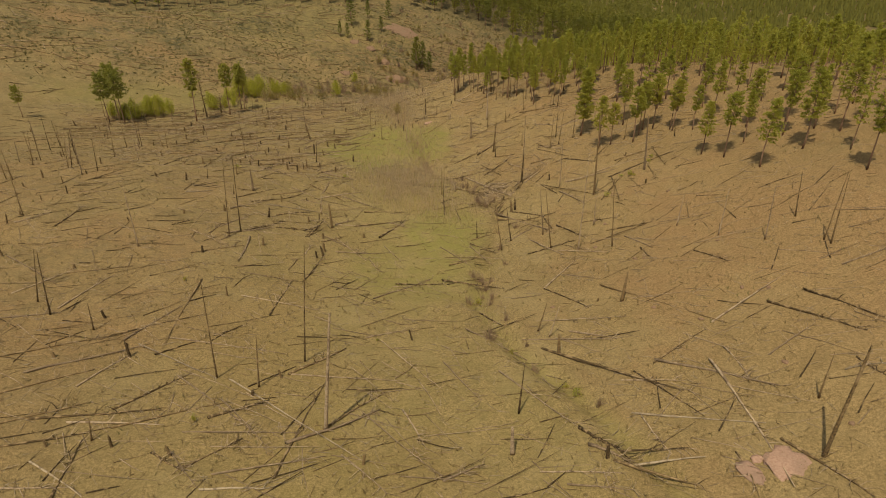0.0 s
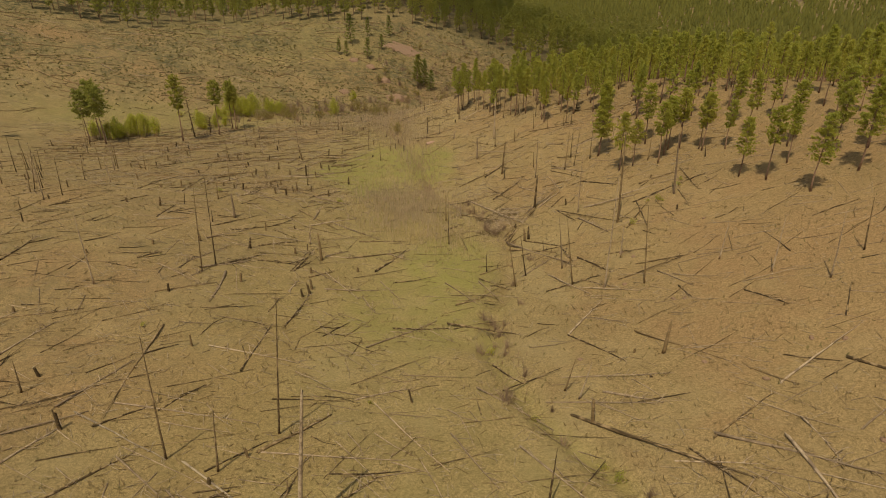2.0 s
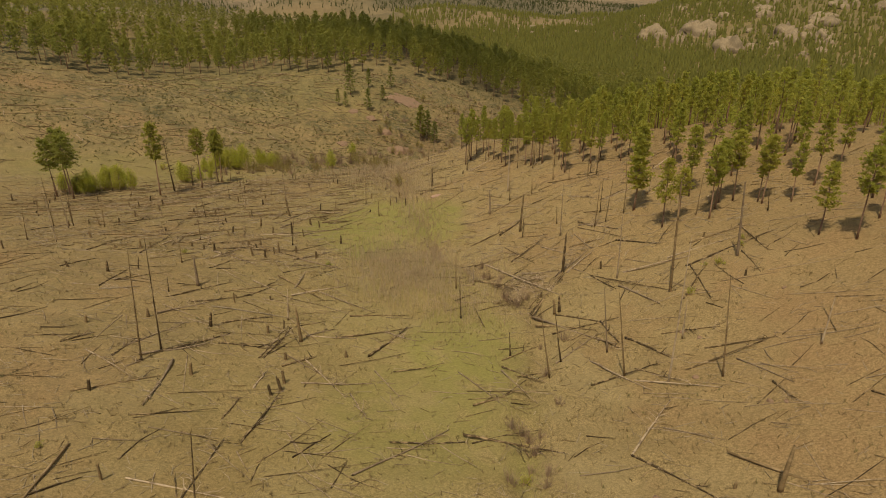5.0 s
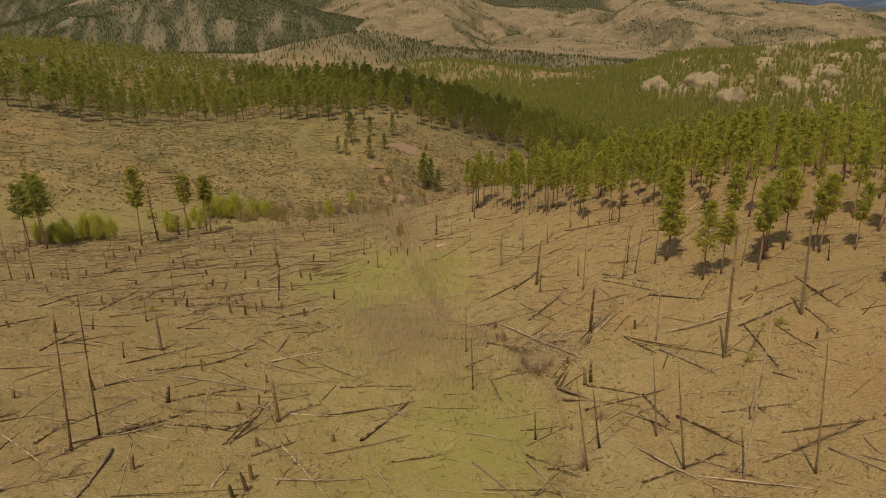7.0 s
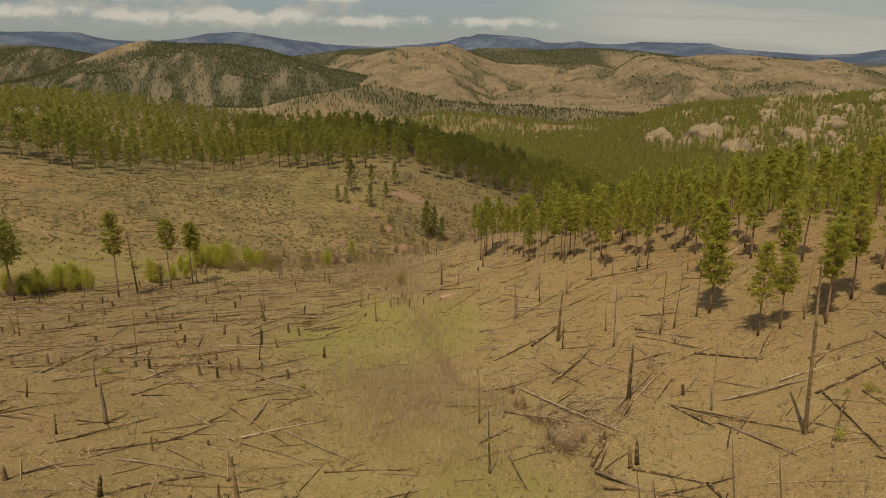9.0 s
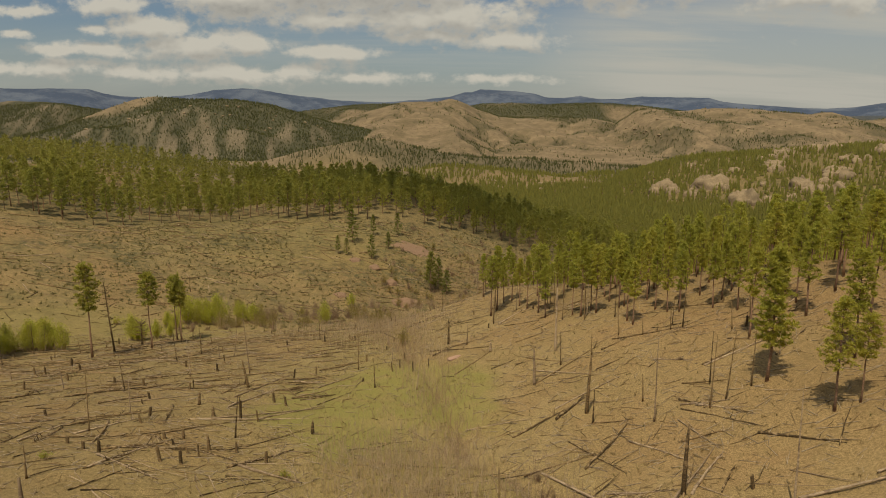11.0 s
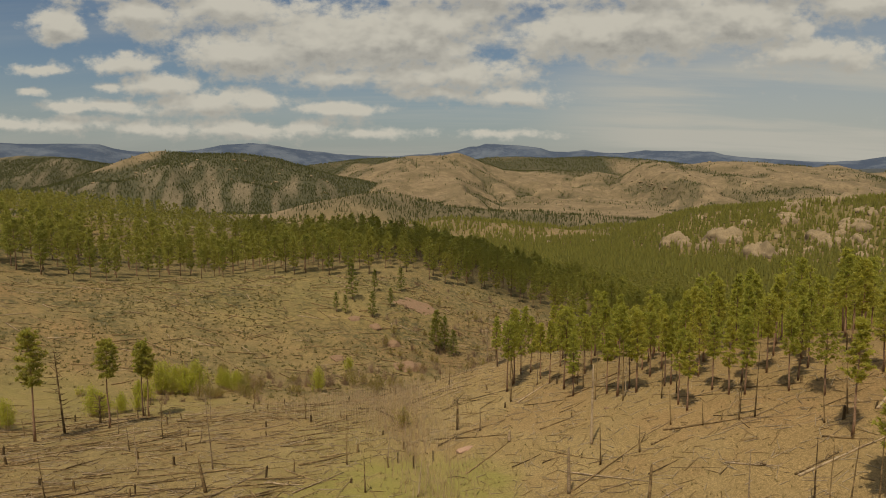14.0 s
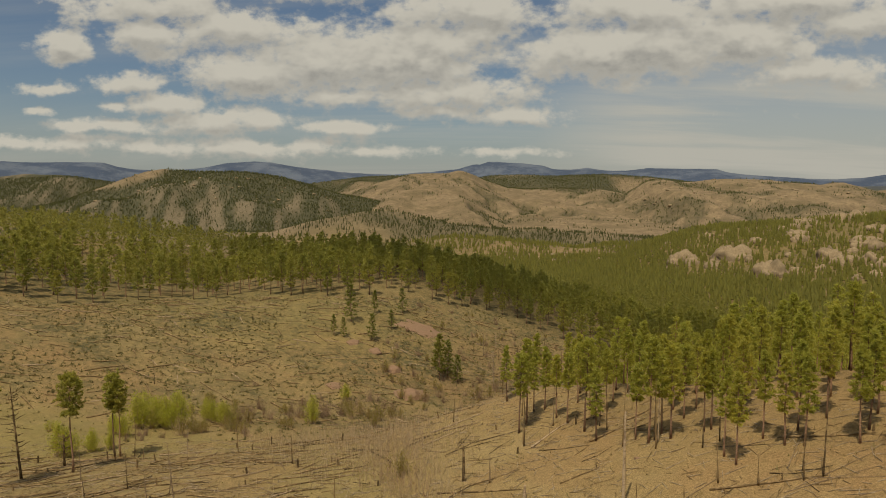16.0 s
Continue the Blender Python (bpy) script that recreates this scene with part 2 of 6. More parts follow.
SPRUCE_NEEDLES = leaf_material("spruce_needles", (0.150, 0.168, 0.034), (0.295, 0.300, 0.062), (0.340, 0.310, 0.060))
WILLOW_LEAVES = leaf_material("willow_leaves", (0.40, 0.41, 0.05), (0.62, 0.59, 0.085), (0.50, 0.45, 0.10))
DULL_LEAVES = leaf_material("budding_leaves", (0.26, 0.22, 0.045), (0.44, 0.36, 0.10), (0.36, 0.26, 0.09))
SAGE_LEAVES = leaf_material("sage_leaves", (0.215, 0.190, 0.074), (0.37, 0.300, 0.128), (0.29, 0.235, 0.095))
TWIGS = bark_material("bare_twigs", (0.40, 0.290, 0.165), (0.62, 0.465, 0.28))
RUDDY_TWIGS = bark_material("ruddy_twigs", (0.22, 0.145, 0.085), (0.40, 0.275, 0.165))
STRAW = leaf_material("straw", (0.22, 0.160, 0.070), (0.42, 0.315, 0.150), (0.30, 0.23, 0.10))
PINK_GRANITE = stone_material("pink_granite", (0.31, 0.185, 0.118), (0.45, 0.285, 0.19), (0.26, 0.17, 0.11))
RED_STONE = stone_material("reddish_stone", (0.180, 0.108, 0.062), (0.290, 0.180, 0.105), (0.21, 0.138, 0.078))
TAN_GRANITE = stone_material("tan_granite", (0.205, 0.150, 0.084), (0.310, 0.229, 0.129), (0.130, 0.096, 0.054), 7.0)
CLOUD = cloud_material()


# ---- the land ----
# The lie of the land: a long fall down the valley, swells on a loose grid of centres, and the hills beyond.
SWELL_X = (-190, -120, -65, -30, 0, 25, 60, 110, 160)
SWELL_Y = (20, 70, 115, 160, 205, 255, 320, 400, 490)
SWELLS = (
    (0.6, 3.6, 4.8, 5.0, 2.0, 0.8, 5.2, 7.8, 4.4), (2.5, 4.3, -0.3, 4.3, -2.1, -1.7, 12.2, 7.3, 7.2),
    (7.9, 5.0, 2.3, 9.2, -3.1, -4.1, 9.7, 4.8, 14.8), (9.6, 1.3, 0.9, 1.5, -6.2, 5.5, 13.1, 0.8, 12.3),
    (4.6, -2.3, -1.1, 4.9, 1.1, 5.6, 3.6, 1.7, 8.4), (5.9, 3.2, -3.1, -5.7, -3.5, -1.4, 2.5, 5.8, 2.3),
    (19.7, -5.9, 16.8, 3.3, -6.8, -7.1, -1.1, 1.2, -3.3), (17.5, -16.9, 13.2, 7.8, 0.1, -1.8, -0.1, -1.6, -6.1),
    (22.0, 4.3, 12.5, 5.1, -0.2, -0.5, 2.0, -0.7, -8.3))
# hills: centre x, y, height, half-widths across and along, turn in degrees
HILLS = (
    (260, 110, 26, 70, 110, 0), (-340, 420, 30, 80, 130, 0), (-270, 160, 14, 70, 130, 0), (-560, 560, 46, 170, 160, 0), (9, 213, 5.5, 15, 13, 0))
# the crests beyond, from the nearest: distance ahead, fall in front and behind, roundness, and the heights along x
CRESTS = (
    (860, 0.14, 0.20, 60, (162, 193, 223, 254, 284, 327, 370, 400, 430, 459, 539), (-68, -51, -37.4, -27, -19, -14.5, -9.5, -6, -4.5, -2, 3)),
    (1010, 0.12, 0.15, 30, (-136, -90, -15, 60, 119, 164, 194, 231, 283), (-53.6, -49, -41.3, -44.9, -50.8, -57.4, -53, -50, -58.7)),
    (1250, 0.16, 0.20, 30, (-323, -265, -208, -160, -113, -65, -18, 29, 76, 123, 170, 226, 283, 339, 414), (-49.8, -34.5, -21.2, -12.6, -16.3, -26.7, -38, -42.6, -46.4, -43.4, -48, -48, -54.5, -67.6, -81)),
    (1900, 0.14, 0.20, 60, (603, 703, 775, 847, 890, 934, 1007, 1136), (-65, -39, -28.6, -24, -27, -43, -65, -80)),
    (1950, 0.34, 0.40, 50, (-1419, -1260, -1165, -1086, -1023, -944, -904, -850, -815, -772, -711, -635, -558, -482, -406, -330, -254, -179, -87, 4), (-83, -58, -39, -19, 0.6, 31, 48, 67.4, 73.5, 70.4, 64.3, 61.3, 59.7, 49, 28, 5.3, -11.3, -31, -61, -92)),
    (2300, 0.17, 0.30, 60, (434, 522, 574, 618, 680, 768, 856, 944, 1032, 1120, 1172, 1225, 1278, 1326, 1468, 1727), (-51.5, 4, 39, 46.4, 35.7, 42.8, 46.3, 44.5, 35.7, 28.6, 37.4, 21.5, 9.2, 12.7, 23, 23)),
    (2500, 0.16, 0.30, 60, (-666, -546, -467, -387, -328, -249, -190, -161, -73, -4, 35, 84, 162, 259, 356, 473, 551, 628, 745), (-52, -22.6, -9, 7, 24.5, 44, 63.5, 67.4, 65.4, 77, 65, 42, 18.6, 14.7, 18.6, 11, -1, -20, -55)),
    (2700, 0.25, 0.30, 60, (-2199, -1758, -1648, -1540, -1431, -1323, -1195), (43, 60, 69, 64.6, 56, 34.6, -10)),
    (3100, 0.20, 0.30, 60, (-779, -631, -532, -409, -286, -139, 57, 130, 251, 397, 542, 687, 784, 929, 1169), (10, 34.7, 47, 61.5, 64, 54, 51.6, 66, 68.5, 63.5, 68.3, 68.2, 61, 44, 20)))
ROCKY, LOW_RISE, WOODED_RISE, BROWN_SPUR, DARK_HILL, BROWN_RIGHT, BROWN_MIDDLE, LEFT_HILLS, BEHIND = range(9)
# the crest of the far ranges, by bearing
RANGE_AT = (-35.2, -33.3, -31.3, -29.2, -27, -25.9, -25, -22.5, -20, -19.2, -18.4, -16.4, -15, -13.3, -9.8, -7.5, -5.3, -2.1, -0.3, 1.1, 1.5, 2.2, 4.7, 6.5, 7.4, 8.7, 10, 10.9, 13, 14.7, 16.8, 19.6, 20.4, 21.6, 24.6, 27.4, 29.1, 30.4, 32.6)
RANGE_HIGH = (140, 151, 145, 150, 149, 125, 113, 104, 125, 139, 153, 164, 158, 135, 105, 91, 88, 106, 120, 151, 148, 169, 158, 140, 119, 115, 128, 114, 107, 123, 118, 114, 94, 83, 63, 53, 62, 79, 93)


def lattice(x, y, size, seed):
    """Smooth random unevenness between -1 and 1, with bumps of that size."""
    u, v = np.asarray(x, float) / size + seed * 17.31, np.asarray(y, float) / size - seed * 9.77
    i, j = np.floor(u).astype(np.int64), np.floor(v).astype(np.int64)
    f, g = u - i, v - j
    f, g = f * f * (3 - 2 * f), g * g * (3 - 2 * g)

    def knot(a, b):
        h = (a * 374761393 + b * 668265263 + seed * 1442695) & 0x7FFFFFFF
        h = ((h ^ (h >> 13)) * 1274126177) & 0x7FFFFFFF
        return ((h ^ (h >> 16)) & 0xFFFF) / 32767.5 - 1

    return (knot(i, j) * (1 - f) + knot(i + 1, j) * f) * (1 - g) + (knot(i, j + 1) * (1 - f) + knot(i + 1, j + 1) * f) * g


def ravine(x, y):
    """1 along the beds of the ravines that run down the hills, 0 between them."""
    return np.clip(1 - 3.2 * np.abs(lattice(x + 0.35 * y, 0.45 * y, 125, 7) + 0.25 * lattice(x, y, 45, 14)), 0, 1)


def beyond_form(x, y):
    """The hills beyond the valley: height, which crest it belongs to, how far below that crest, and how near another hillside meets it."""
    x, y = np.asarray(x, float), np.asarray(y, float)
    best, second = np.full(np.shape(x + y), -300.0), np.full(np.shape(x + y), -300.0)
    which, under = np.full(np.shape(x + y), -1), np.zeros(np.shape(x + y))
    for n, (at, front, back, soft, xs, zs) in enumerate(CRESTS):
        d = y - (at + 22 * np.sin(x / 97 + n) + 14 * np.sin(x / 41 + 2 * n))
        drop = np.where(d < 0, front, back) * (np.sqrt(d * d + soft * soft) - soft)
        z = np.interp(x, xs, zs) - drop
        second = np.where(z > best, best, np.maximum(second, z))
        which, under = np.where(z > best, n, which), np.where(z > best, drop, under)
        best = np.maximum(best, z)
    return best, which, under, best - second


def stream(y):
    """Where the dry stream bed runs at that distance ahead."""
    return np.interp(y, (20, 48, 57, 63, 71, 83, 98, 106, 117, 123, 130, 146, 157, 175, 200, 240), (24, 14, 8.8, 7, 5, 6.8, 10.4, 10.2, 7, 3.4, -1.5, -4, -6, -11, -16, -24))


def land(x, y):
    """The height of the ground, without its small unevenness."""
    x, y = np.asarray(x, float), np.asarray(y, float)
    z = 20 - 100 * (1 - np.exp(-np.clip(y + 50, 0, None) / 600))
    for sy, row in zip(SWELL_Y, SWELLS):
        wide = 37.44 if sy < 300 else 61.2
        for sx, high in zip(SWELL_X, row):
            z = z + high * np.exp(-((x - sx) ** 2 + (y - sy) ** 2) / (2 * wide * wide))
    for hx, hy, high, across, along, turn in HILLS:
        c, s = math.cos(math.radians(turn)), math.sin(math.radians(turn))
        u, v = ((x - hx) * c + (y - hy) * s) / across, ((y - hy) * c - (x - hx) * s) / along
        z = z + high * np.exp(-(u * u + v * v) / 2)
    far, bearing = np.hypot(x, y), np.degrees(np.arctan2(x, np.maximum(y, 1e-6)))
    if np.any(far > 480):
        form, which, under, _ = beyond_form(x, y)
        # spurs and gullies on the hillsides, less along their crests
        worn = np.clip(under / 45, 0.1, 1) * np.clip((far - 560) / 500, 0, 1)
        steep = np.where(which == DARK_HILL, 1.5, 0.8)
        browned = np.isin(which, (BROWN_SPUR, BROWN_RIGHT, BROWN_MIDDLE))
        form = form - browned * worn * 22 * ravine(x, y) ** 2
        form = form + worn * steep * (9 * np.sin(x / 63 + 1.7 * np.sin(y / 190)) + 6 * np.sin(x / 31 + y / 71) + 9 * lattice(x, y, 150, 3) + 5 * lattice(x, y, 62, 4))
        far_base = z + np.clip((far - 500) / 600, 0, 1) * (3 * lattice(x, y, 160, 3) + 1.5 * lattice(x, y, 62, 4))
        z = np.where(far > 480, 6 * np.logaddexp(far_base / 6, np.where(far > 560, form, -300) / 6), z)
        crest = np.where(y > 0, np.interp(bearing, RANGE_AT, RANGE_HIGH), 60) + 2.5 * lattice(bearing, bearing * 0, 0.9, 6)
        z = np.maximum(z, (crest + 80) * np.exp(-((far - 4450) / 330) ** 2 / 2) - 80)
    # the stream's ditch, which winds down the valley
    z = z - 0.8 * np.exp(-((x - stream(y)) / 1.3) ** 2) * np.clip((y - 20) / 20, 0, 1) * np.clip((260 - y) / 40, 0, 1)
    return z


def height(x, y):
    """The height of the ground with its small unevenness."""
    x, y = np.asarray(x, float), np.asarray(y, float)
    far = np.hypot(x, y)
    near = np.clip((420 - far) / 150, 0, 1)
    z = land(x, y) + near * (0.32 * lattice(x, y, 9, 1) + 0.14 * lattice(x, y, 3.1, 2))
    hills = np.clip((far - 560) / 500, 0, 1)
    return z + hills * 1.2 * lattice(x, y, 27, 5)


def treeline(x):
    """How far ahead the wood on the facing ridge begins."""
    return np.interp(x, (-320, -200, -147, -128, -112, -88, -62, -45, -20, 5, 20, 45, 90, 160), (232, 274, 301, 301, 330, 342, 351, 366, 378, 384, 384, 380, 352, 330)) + 7 * lattice(x, x * 0, 31, 8) + 5 * lattice(x, x * 0, 11, 9)


def wood_edge(y):
    """How far to the right the pine wood on the near spur begins."""
    return np.interp(y, (60, 90, 108, 120, 135, 150, 165, 178, 195, 215, 240, 300), (70, 56, 45, 38, 34, 36, 28, 20, 9, 4, 12, 40))


def blob(x, y, cx, cy, wide, deep, seed=11):
    """1 inside a ragged patch, 0 outside."""
    d = np.hypot((x - cx) / wide, (y - cy) / deep) + 0.28 * lattice(x, y, 7, seed) + 0.14 * lattice(x, y, 2.4, seed + 1)
    return np.clip((1.15 - d) / 0.45, 0, 1)


def bald_top(x, under):
    """The bare shoulder of the dark hill."""
    return np.clip((-772 - x) / 40, 0, 1) * np.clip((x + 985) / 30, 0, 1) * np.clip((26 - under) / 8, 0, 1)


def hill_growth(x, y):
    """How thickly conifers stand on the hills beyond."""
    _, which, under, crease = beyond_form(x, y)
    streak = lattice(x + 0.25 * y, y * 0.16, 15, 101) + 0.5 * lattice(x, y * 0.3, 60, 102)
    broad, clump = lattice(x, y, 130, 61), lattice(x, y, 48, 64)
    top = np.clip((48 + 34 * broad - under) / 22, 0, 1)
    dark = np.clip(0.58 + 0.7 * streak, 0.12, 0.95) * (1 - top) + top
    dark = dark * (1 - 0.95 * bald_top(x, under))
    gully = np.clip(2.6 * lattice(x, y, 150, 63) + 1.8 * clump - 1.6, 0.03, 0.8) + 0.75 * (ravine(x, y) > 0.45) * (clump + broad > -0.25) + 0.3 * (crease < 6) + 0.9 * np.clip(1.2 - np.hypot((x - 1190) / 75, (under - 38) / 26), 0, 1)
    rise = np.clip(np.where(x < -70, 0.42, 0.85) + 0.5 * broad + 0.5 * clump, 0.12, 1)
    low = np.clip(0.55 + 0.7 * clump, 0.15, 1)
    back = np.clip(0.75 + 0.8 * broad, 0.15, 1)
    left = np.clip(0.85 + 0.6 * broad + 0.6 * streak, 0.1, 1)
    grown = np.choose(np.clip(which, 0, 8), [1.0 + 0 * x, low, rise, gully * 0.3, dark, gully, gully, left, back])
    return np.where(which < 0, 1.0, np.clip(grown, 0, 1))


def make_ground():
    front, rest = np.linspace(-44, 44, 361), np.linspace(44, 316, 46)[1:-1]
    angle = np.radians(np.concatenate([front, rest]))
    radius = np.geomspace(11, 4960, 460)
    r, a = np.meshgrid(radius, angle, indexing="ij")
    x, y = r * np.sin(a), r * np.cos(a)
    z = height(x, y)
    pts = np.stack([x, y, z], -1).reshape(-1, 3)
    rows, cols = len(radius), len(angle)
    i, j = np.meshgrid(np.arange(rows - 1), np.arange(cols), indexing="ij")
    k = (j + 1) % cols
    quads = np.stack([i * cols + j, (i + 1) * cols + j, (i + 1) * cols + k, i * cols + k], -1).reshape(-1, 4)
    hub = len(pts)
    pts = np.concatenate([pts, [[0, 0, float(height(0.0, 0.0))]]])
    faces = [tuple(q) for q in quads.tolist()] + [(hub, b, (b + 1) % cols) for b in range(cols)]
    mesh = bpy.data.meshes.new("ground")
    mesh.from_pydata(pts.tolist(), [], faces)
    mesh.polygons.foreach_set("use_smooth", np.ones(len(mesh.polygons), bool))
    px, py = pts[:, 0], pts[:, 1]
    far = np.hypot(px, py)
    green = 1.15 * blob(px, py, -12, 147, 15, 17, 20) + 0.6 * blob(px, py, 1, 97, 8, 10, 22) + 0.35 * blob(px, py, -2, 82, 9, 14, 24) + 0.45 * blob(px, py, -85, 215, 40, 20, 26)
    green += 0.40 * np.clip((stream(py) - px) / 5, 0, 1) * np.clip((px + 34) / 24, 0, 1) * (far < 230) * (0.75 + 0.35 * lattice(px, py, 12, 28)) + 0.35 * blob(px, py, -60, 330, 70, 40, 30) + 0.5 * np.exp(-((px - stream(py)) / 1.2) ** 2) * (py < 75)
    green = np.where(far < 420, green, np.clip(lattice(px, py, 210, 12) - 0.1, 0, 1) * 0.3)
    red = np.clip((px - stream(py) - 4) / 30, 0, 1) * (1 - 0.45 * np.clip((py - 100) / 40, 0, 1) * np.clip((34 - px) / 14, 0, 1)) * np.clip((230 - py) / 30, 0, 1) * (0.75 + 0.25 * lattice(px, py, 11, 32))
    red += 0.9 * blob(px, py, -20, 334, 15, 9, 34) + 0.9 * blob(px, py, -6, 305, 26, 30, 36) + 0.7 * blob(px, py, -146, 276, 16, 10, 38) + 0.45 * blob(px, py, -40, 300, 26, 14, 39) + 0.6 * blob(px, py, 25, 335, 40, 30, 35) + 0.55 * (px < 0) * (py > 205) * (px < -40) * np.clip(1.8 * lattice(px, py, 13, 33) - 0.4, 0, 1)
    red += 0.42 * np.clip((-12 - px) / 22, 0, 1) * np.clip((150 - py) / 40, 0, 1) * (0.8 + 0.5 * lattice(px, py, 9, 33))
    red += 0.5 * np.exp(-(((px + 14) / 30) ** 2 + ((py - 308) / 36) ** 2)) * (0.8 + 0.6 * lattice(px, py, 8, 31))
    red += 0.7 * np.exp(-((px + 144.6 - 2 * np.sin(py / 9)) / 1.7) ** 2) * (py > 222) * (py < 263)
    hill = np.clip((far - 1500) / 400, 0, 1)
    stony = np.clip((far - 900) / 300, 0, 1)
    red = np.where(far > 450, np.clip(0.25 + 0.3 * lattice(px, py, 150, 40), 0, 1) * (1 - hill) + hill * (0.62 + 0.3 * lattice(px, py, 260, 41)), red)
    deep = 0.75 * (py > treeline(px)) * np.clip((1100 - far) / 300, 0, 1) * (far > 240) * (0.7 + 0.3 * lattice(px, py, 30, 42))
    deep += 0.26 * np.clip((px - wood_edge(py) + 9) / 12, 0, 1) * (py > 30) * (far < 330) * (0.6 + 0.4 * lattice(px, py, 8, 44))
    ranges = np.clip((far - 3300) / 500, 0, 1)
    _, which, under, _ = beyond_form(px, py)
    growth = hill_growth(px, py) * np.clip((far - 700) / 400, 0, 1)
    # left meadow and near left field darkened to match the view's left side
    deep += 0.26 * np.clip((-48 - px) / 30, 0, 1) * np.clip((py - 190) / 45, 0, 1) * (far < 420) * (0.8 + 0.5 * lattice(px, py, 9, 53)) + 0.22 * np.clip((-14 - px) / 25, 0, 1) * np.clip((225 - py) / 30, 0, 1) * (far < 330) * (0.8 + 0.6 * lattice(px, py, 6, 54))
    # facing hillside: dark soil and shrubs, plus cloud shade put into the colour
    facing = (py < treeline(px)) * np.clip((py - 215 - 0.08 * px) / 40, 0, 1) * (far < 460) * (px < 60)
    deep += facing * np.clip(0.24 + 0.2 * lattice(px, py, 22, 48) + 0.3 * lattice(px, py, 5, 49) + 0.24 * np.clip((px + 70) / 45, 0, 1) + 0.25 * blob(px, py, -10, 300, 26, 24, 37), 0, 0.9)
    # far ground darkened by how thickly conifers stand on it
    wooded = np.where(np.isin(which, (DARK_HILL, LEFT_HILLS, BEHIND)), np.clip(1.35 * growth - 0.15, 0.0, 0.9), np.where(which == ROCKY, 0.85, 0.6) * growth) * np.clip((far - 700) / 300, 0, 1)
    scree = mesh.attributes.new("talus", "FLOAT", "POINT")
    scree.data.foreach_set("value", (np.isin(which, (DARK_HILL, LEFT_HILLS)) * (1 - 0.9 * bald_top(px, under)) * (px < 40)).astype(np.float32))
    beyond = mesh.color_attributes.new("beyond", "FLOAT_COLOR", "POINT")
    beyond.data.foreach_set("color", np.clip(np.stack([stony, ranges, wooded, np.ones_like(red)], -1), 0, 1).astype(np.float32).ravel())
    cover = mesh.color_attributes.new("cover", "FLOAT_COLOR", "POINT")
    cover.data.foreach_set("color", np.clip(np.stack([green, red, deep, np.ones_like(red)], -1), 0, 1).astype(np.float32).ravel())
    mesh.materials.append(GROUND)
    return tagged(new("ground", mesh), "dry grassy valley slopes with bare reddish soil and hills beyond", "ground", kind="structure")


make_ground()


# ---- shapes ----
class Shape:
    """Points and faces of one mesh in the making."""

    def __init__(self):
        self.points, self.faces = [], []

    def tube(self, path, radii, sides=6, cap=True):
        path = [Vector(p) for p in path]
        first = len(self.points)
        for n, (p, r) in enumerate(zip(path, radii)):
            way = (path[min(n + 1, len(path) - 1)] - path[max(n - 1, 0)]).normalized()
            side = way.cross(Vector((0.31, 0.95, 0.07)) if abs(way.y) < 0.9 else Vector((1, 0, 0))).normalized()
            over = way.cross(side)
            for s in range(sides):
                w = 2 * math.pi * s / sides
                self.points.append(tuple(p + r * (math.cos(w) * side + math.sin(w) * over)))
        for n in range(len(path) - 1):
            a = first + n * sides
            for s in range(sides):
                t = (s + 1) % sides
                self.faces.append((a + s, a + t, a + sides + t, a + sides + s))
        if cap:
            self.faces.append(tuple(range(first + sides - 1, first - 1, -1)))
            self.faces.append(tuple(range(len(self.points) - sides, len(self.points))))

    def blade(self, at, way, side, long, wide):
        b = len(self.points)
        at, way, side = Vector(at), Vector(way), Vector(side)
        self.points += [tuple(at - side * wide * 0.5), tuple(at + side * wide * 0.5), tuple(at + way * long)]
        self.faces.append((b, b + 1, b + 2))

    def mesh(self, name, surface, smooth=True):
        m = bpy.data.meshes.new(name)
        m.from_pydata(self.points, [], self.faces)
        if smooth:
            m.polygons.foreach_set("use_smooth", np.ones(len(m.polygons), bool))
        m.materials.append(surface)
        return m


def scattered(name, kinds, places, surface, smooth=False):
    """One mesh of many copies: kinds are shapes, places rows of (kind, x, y, z, size, turn)."""
    pts, faces, count = [], [], 0
    arrays = [np.array(k.points) for k in kinds]
    for kind, x, y, z, size, turn in places:
        p, c, s = arrays[int(kind)] * size, math.cos(turn), math.sin(turn)
        pts.append(np.stack([p[:, 0] * c - p[:, 1] * s + x, p[:, 0] * s + p[:, 1] * c + y, p[:, 2] + z], -1))
        faces += [tuple(v + count for v in f) for f in kinds[int(kind)].faces]
        count += len(p)
    m = bpy.data.meshes.new(name)
    m.from_pydata(np.concatenate(pts).tolist(), [], faces)
    if smooth:
        m.polygons.foreach_set("use_smooth", np.ones(len(m.polygons), bool))
    m.materials.append(surface)
    return new(name, m)


def part(name, mesh, parent, label=""):
    ob = new(name, mesh)
    ob.parent = parent
    return tagged(ob, label)


def on_ground(x, y, sink=0.0):
    return float(height(x, y)) - sink


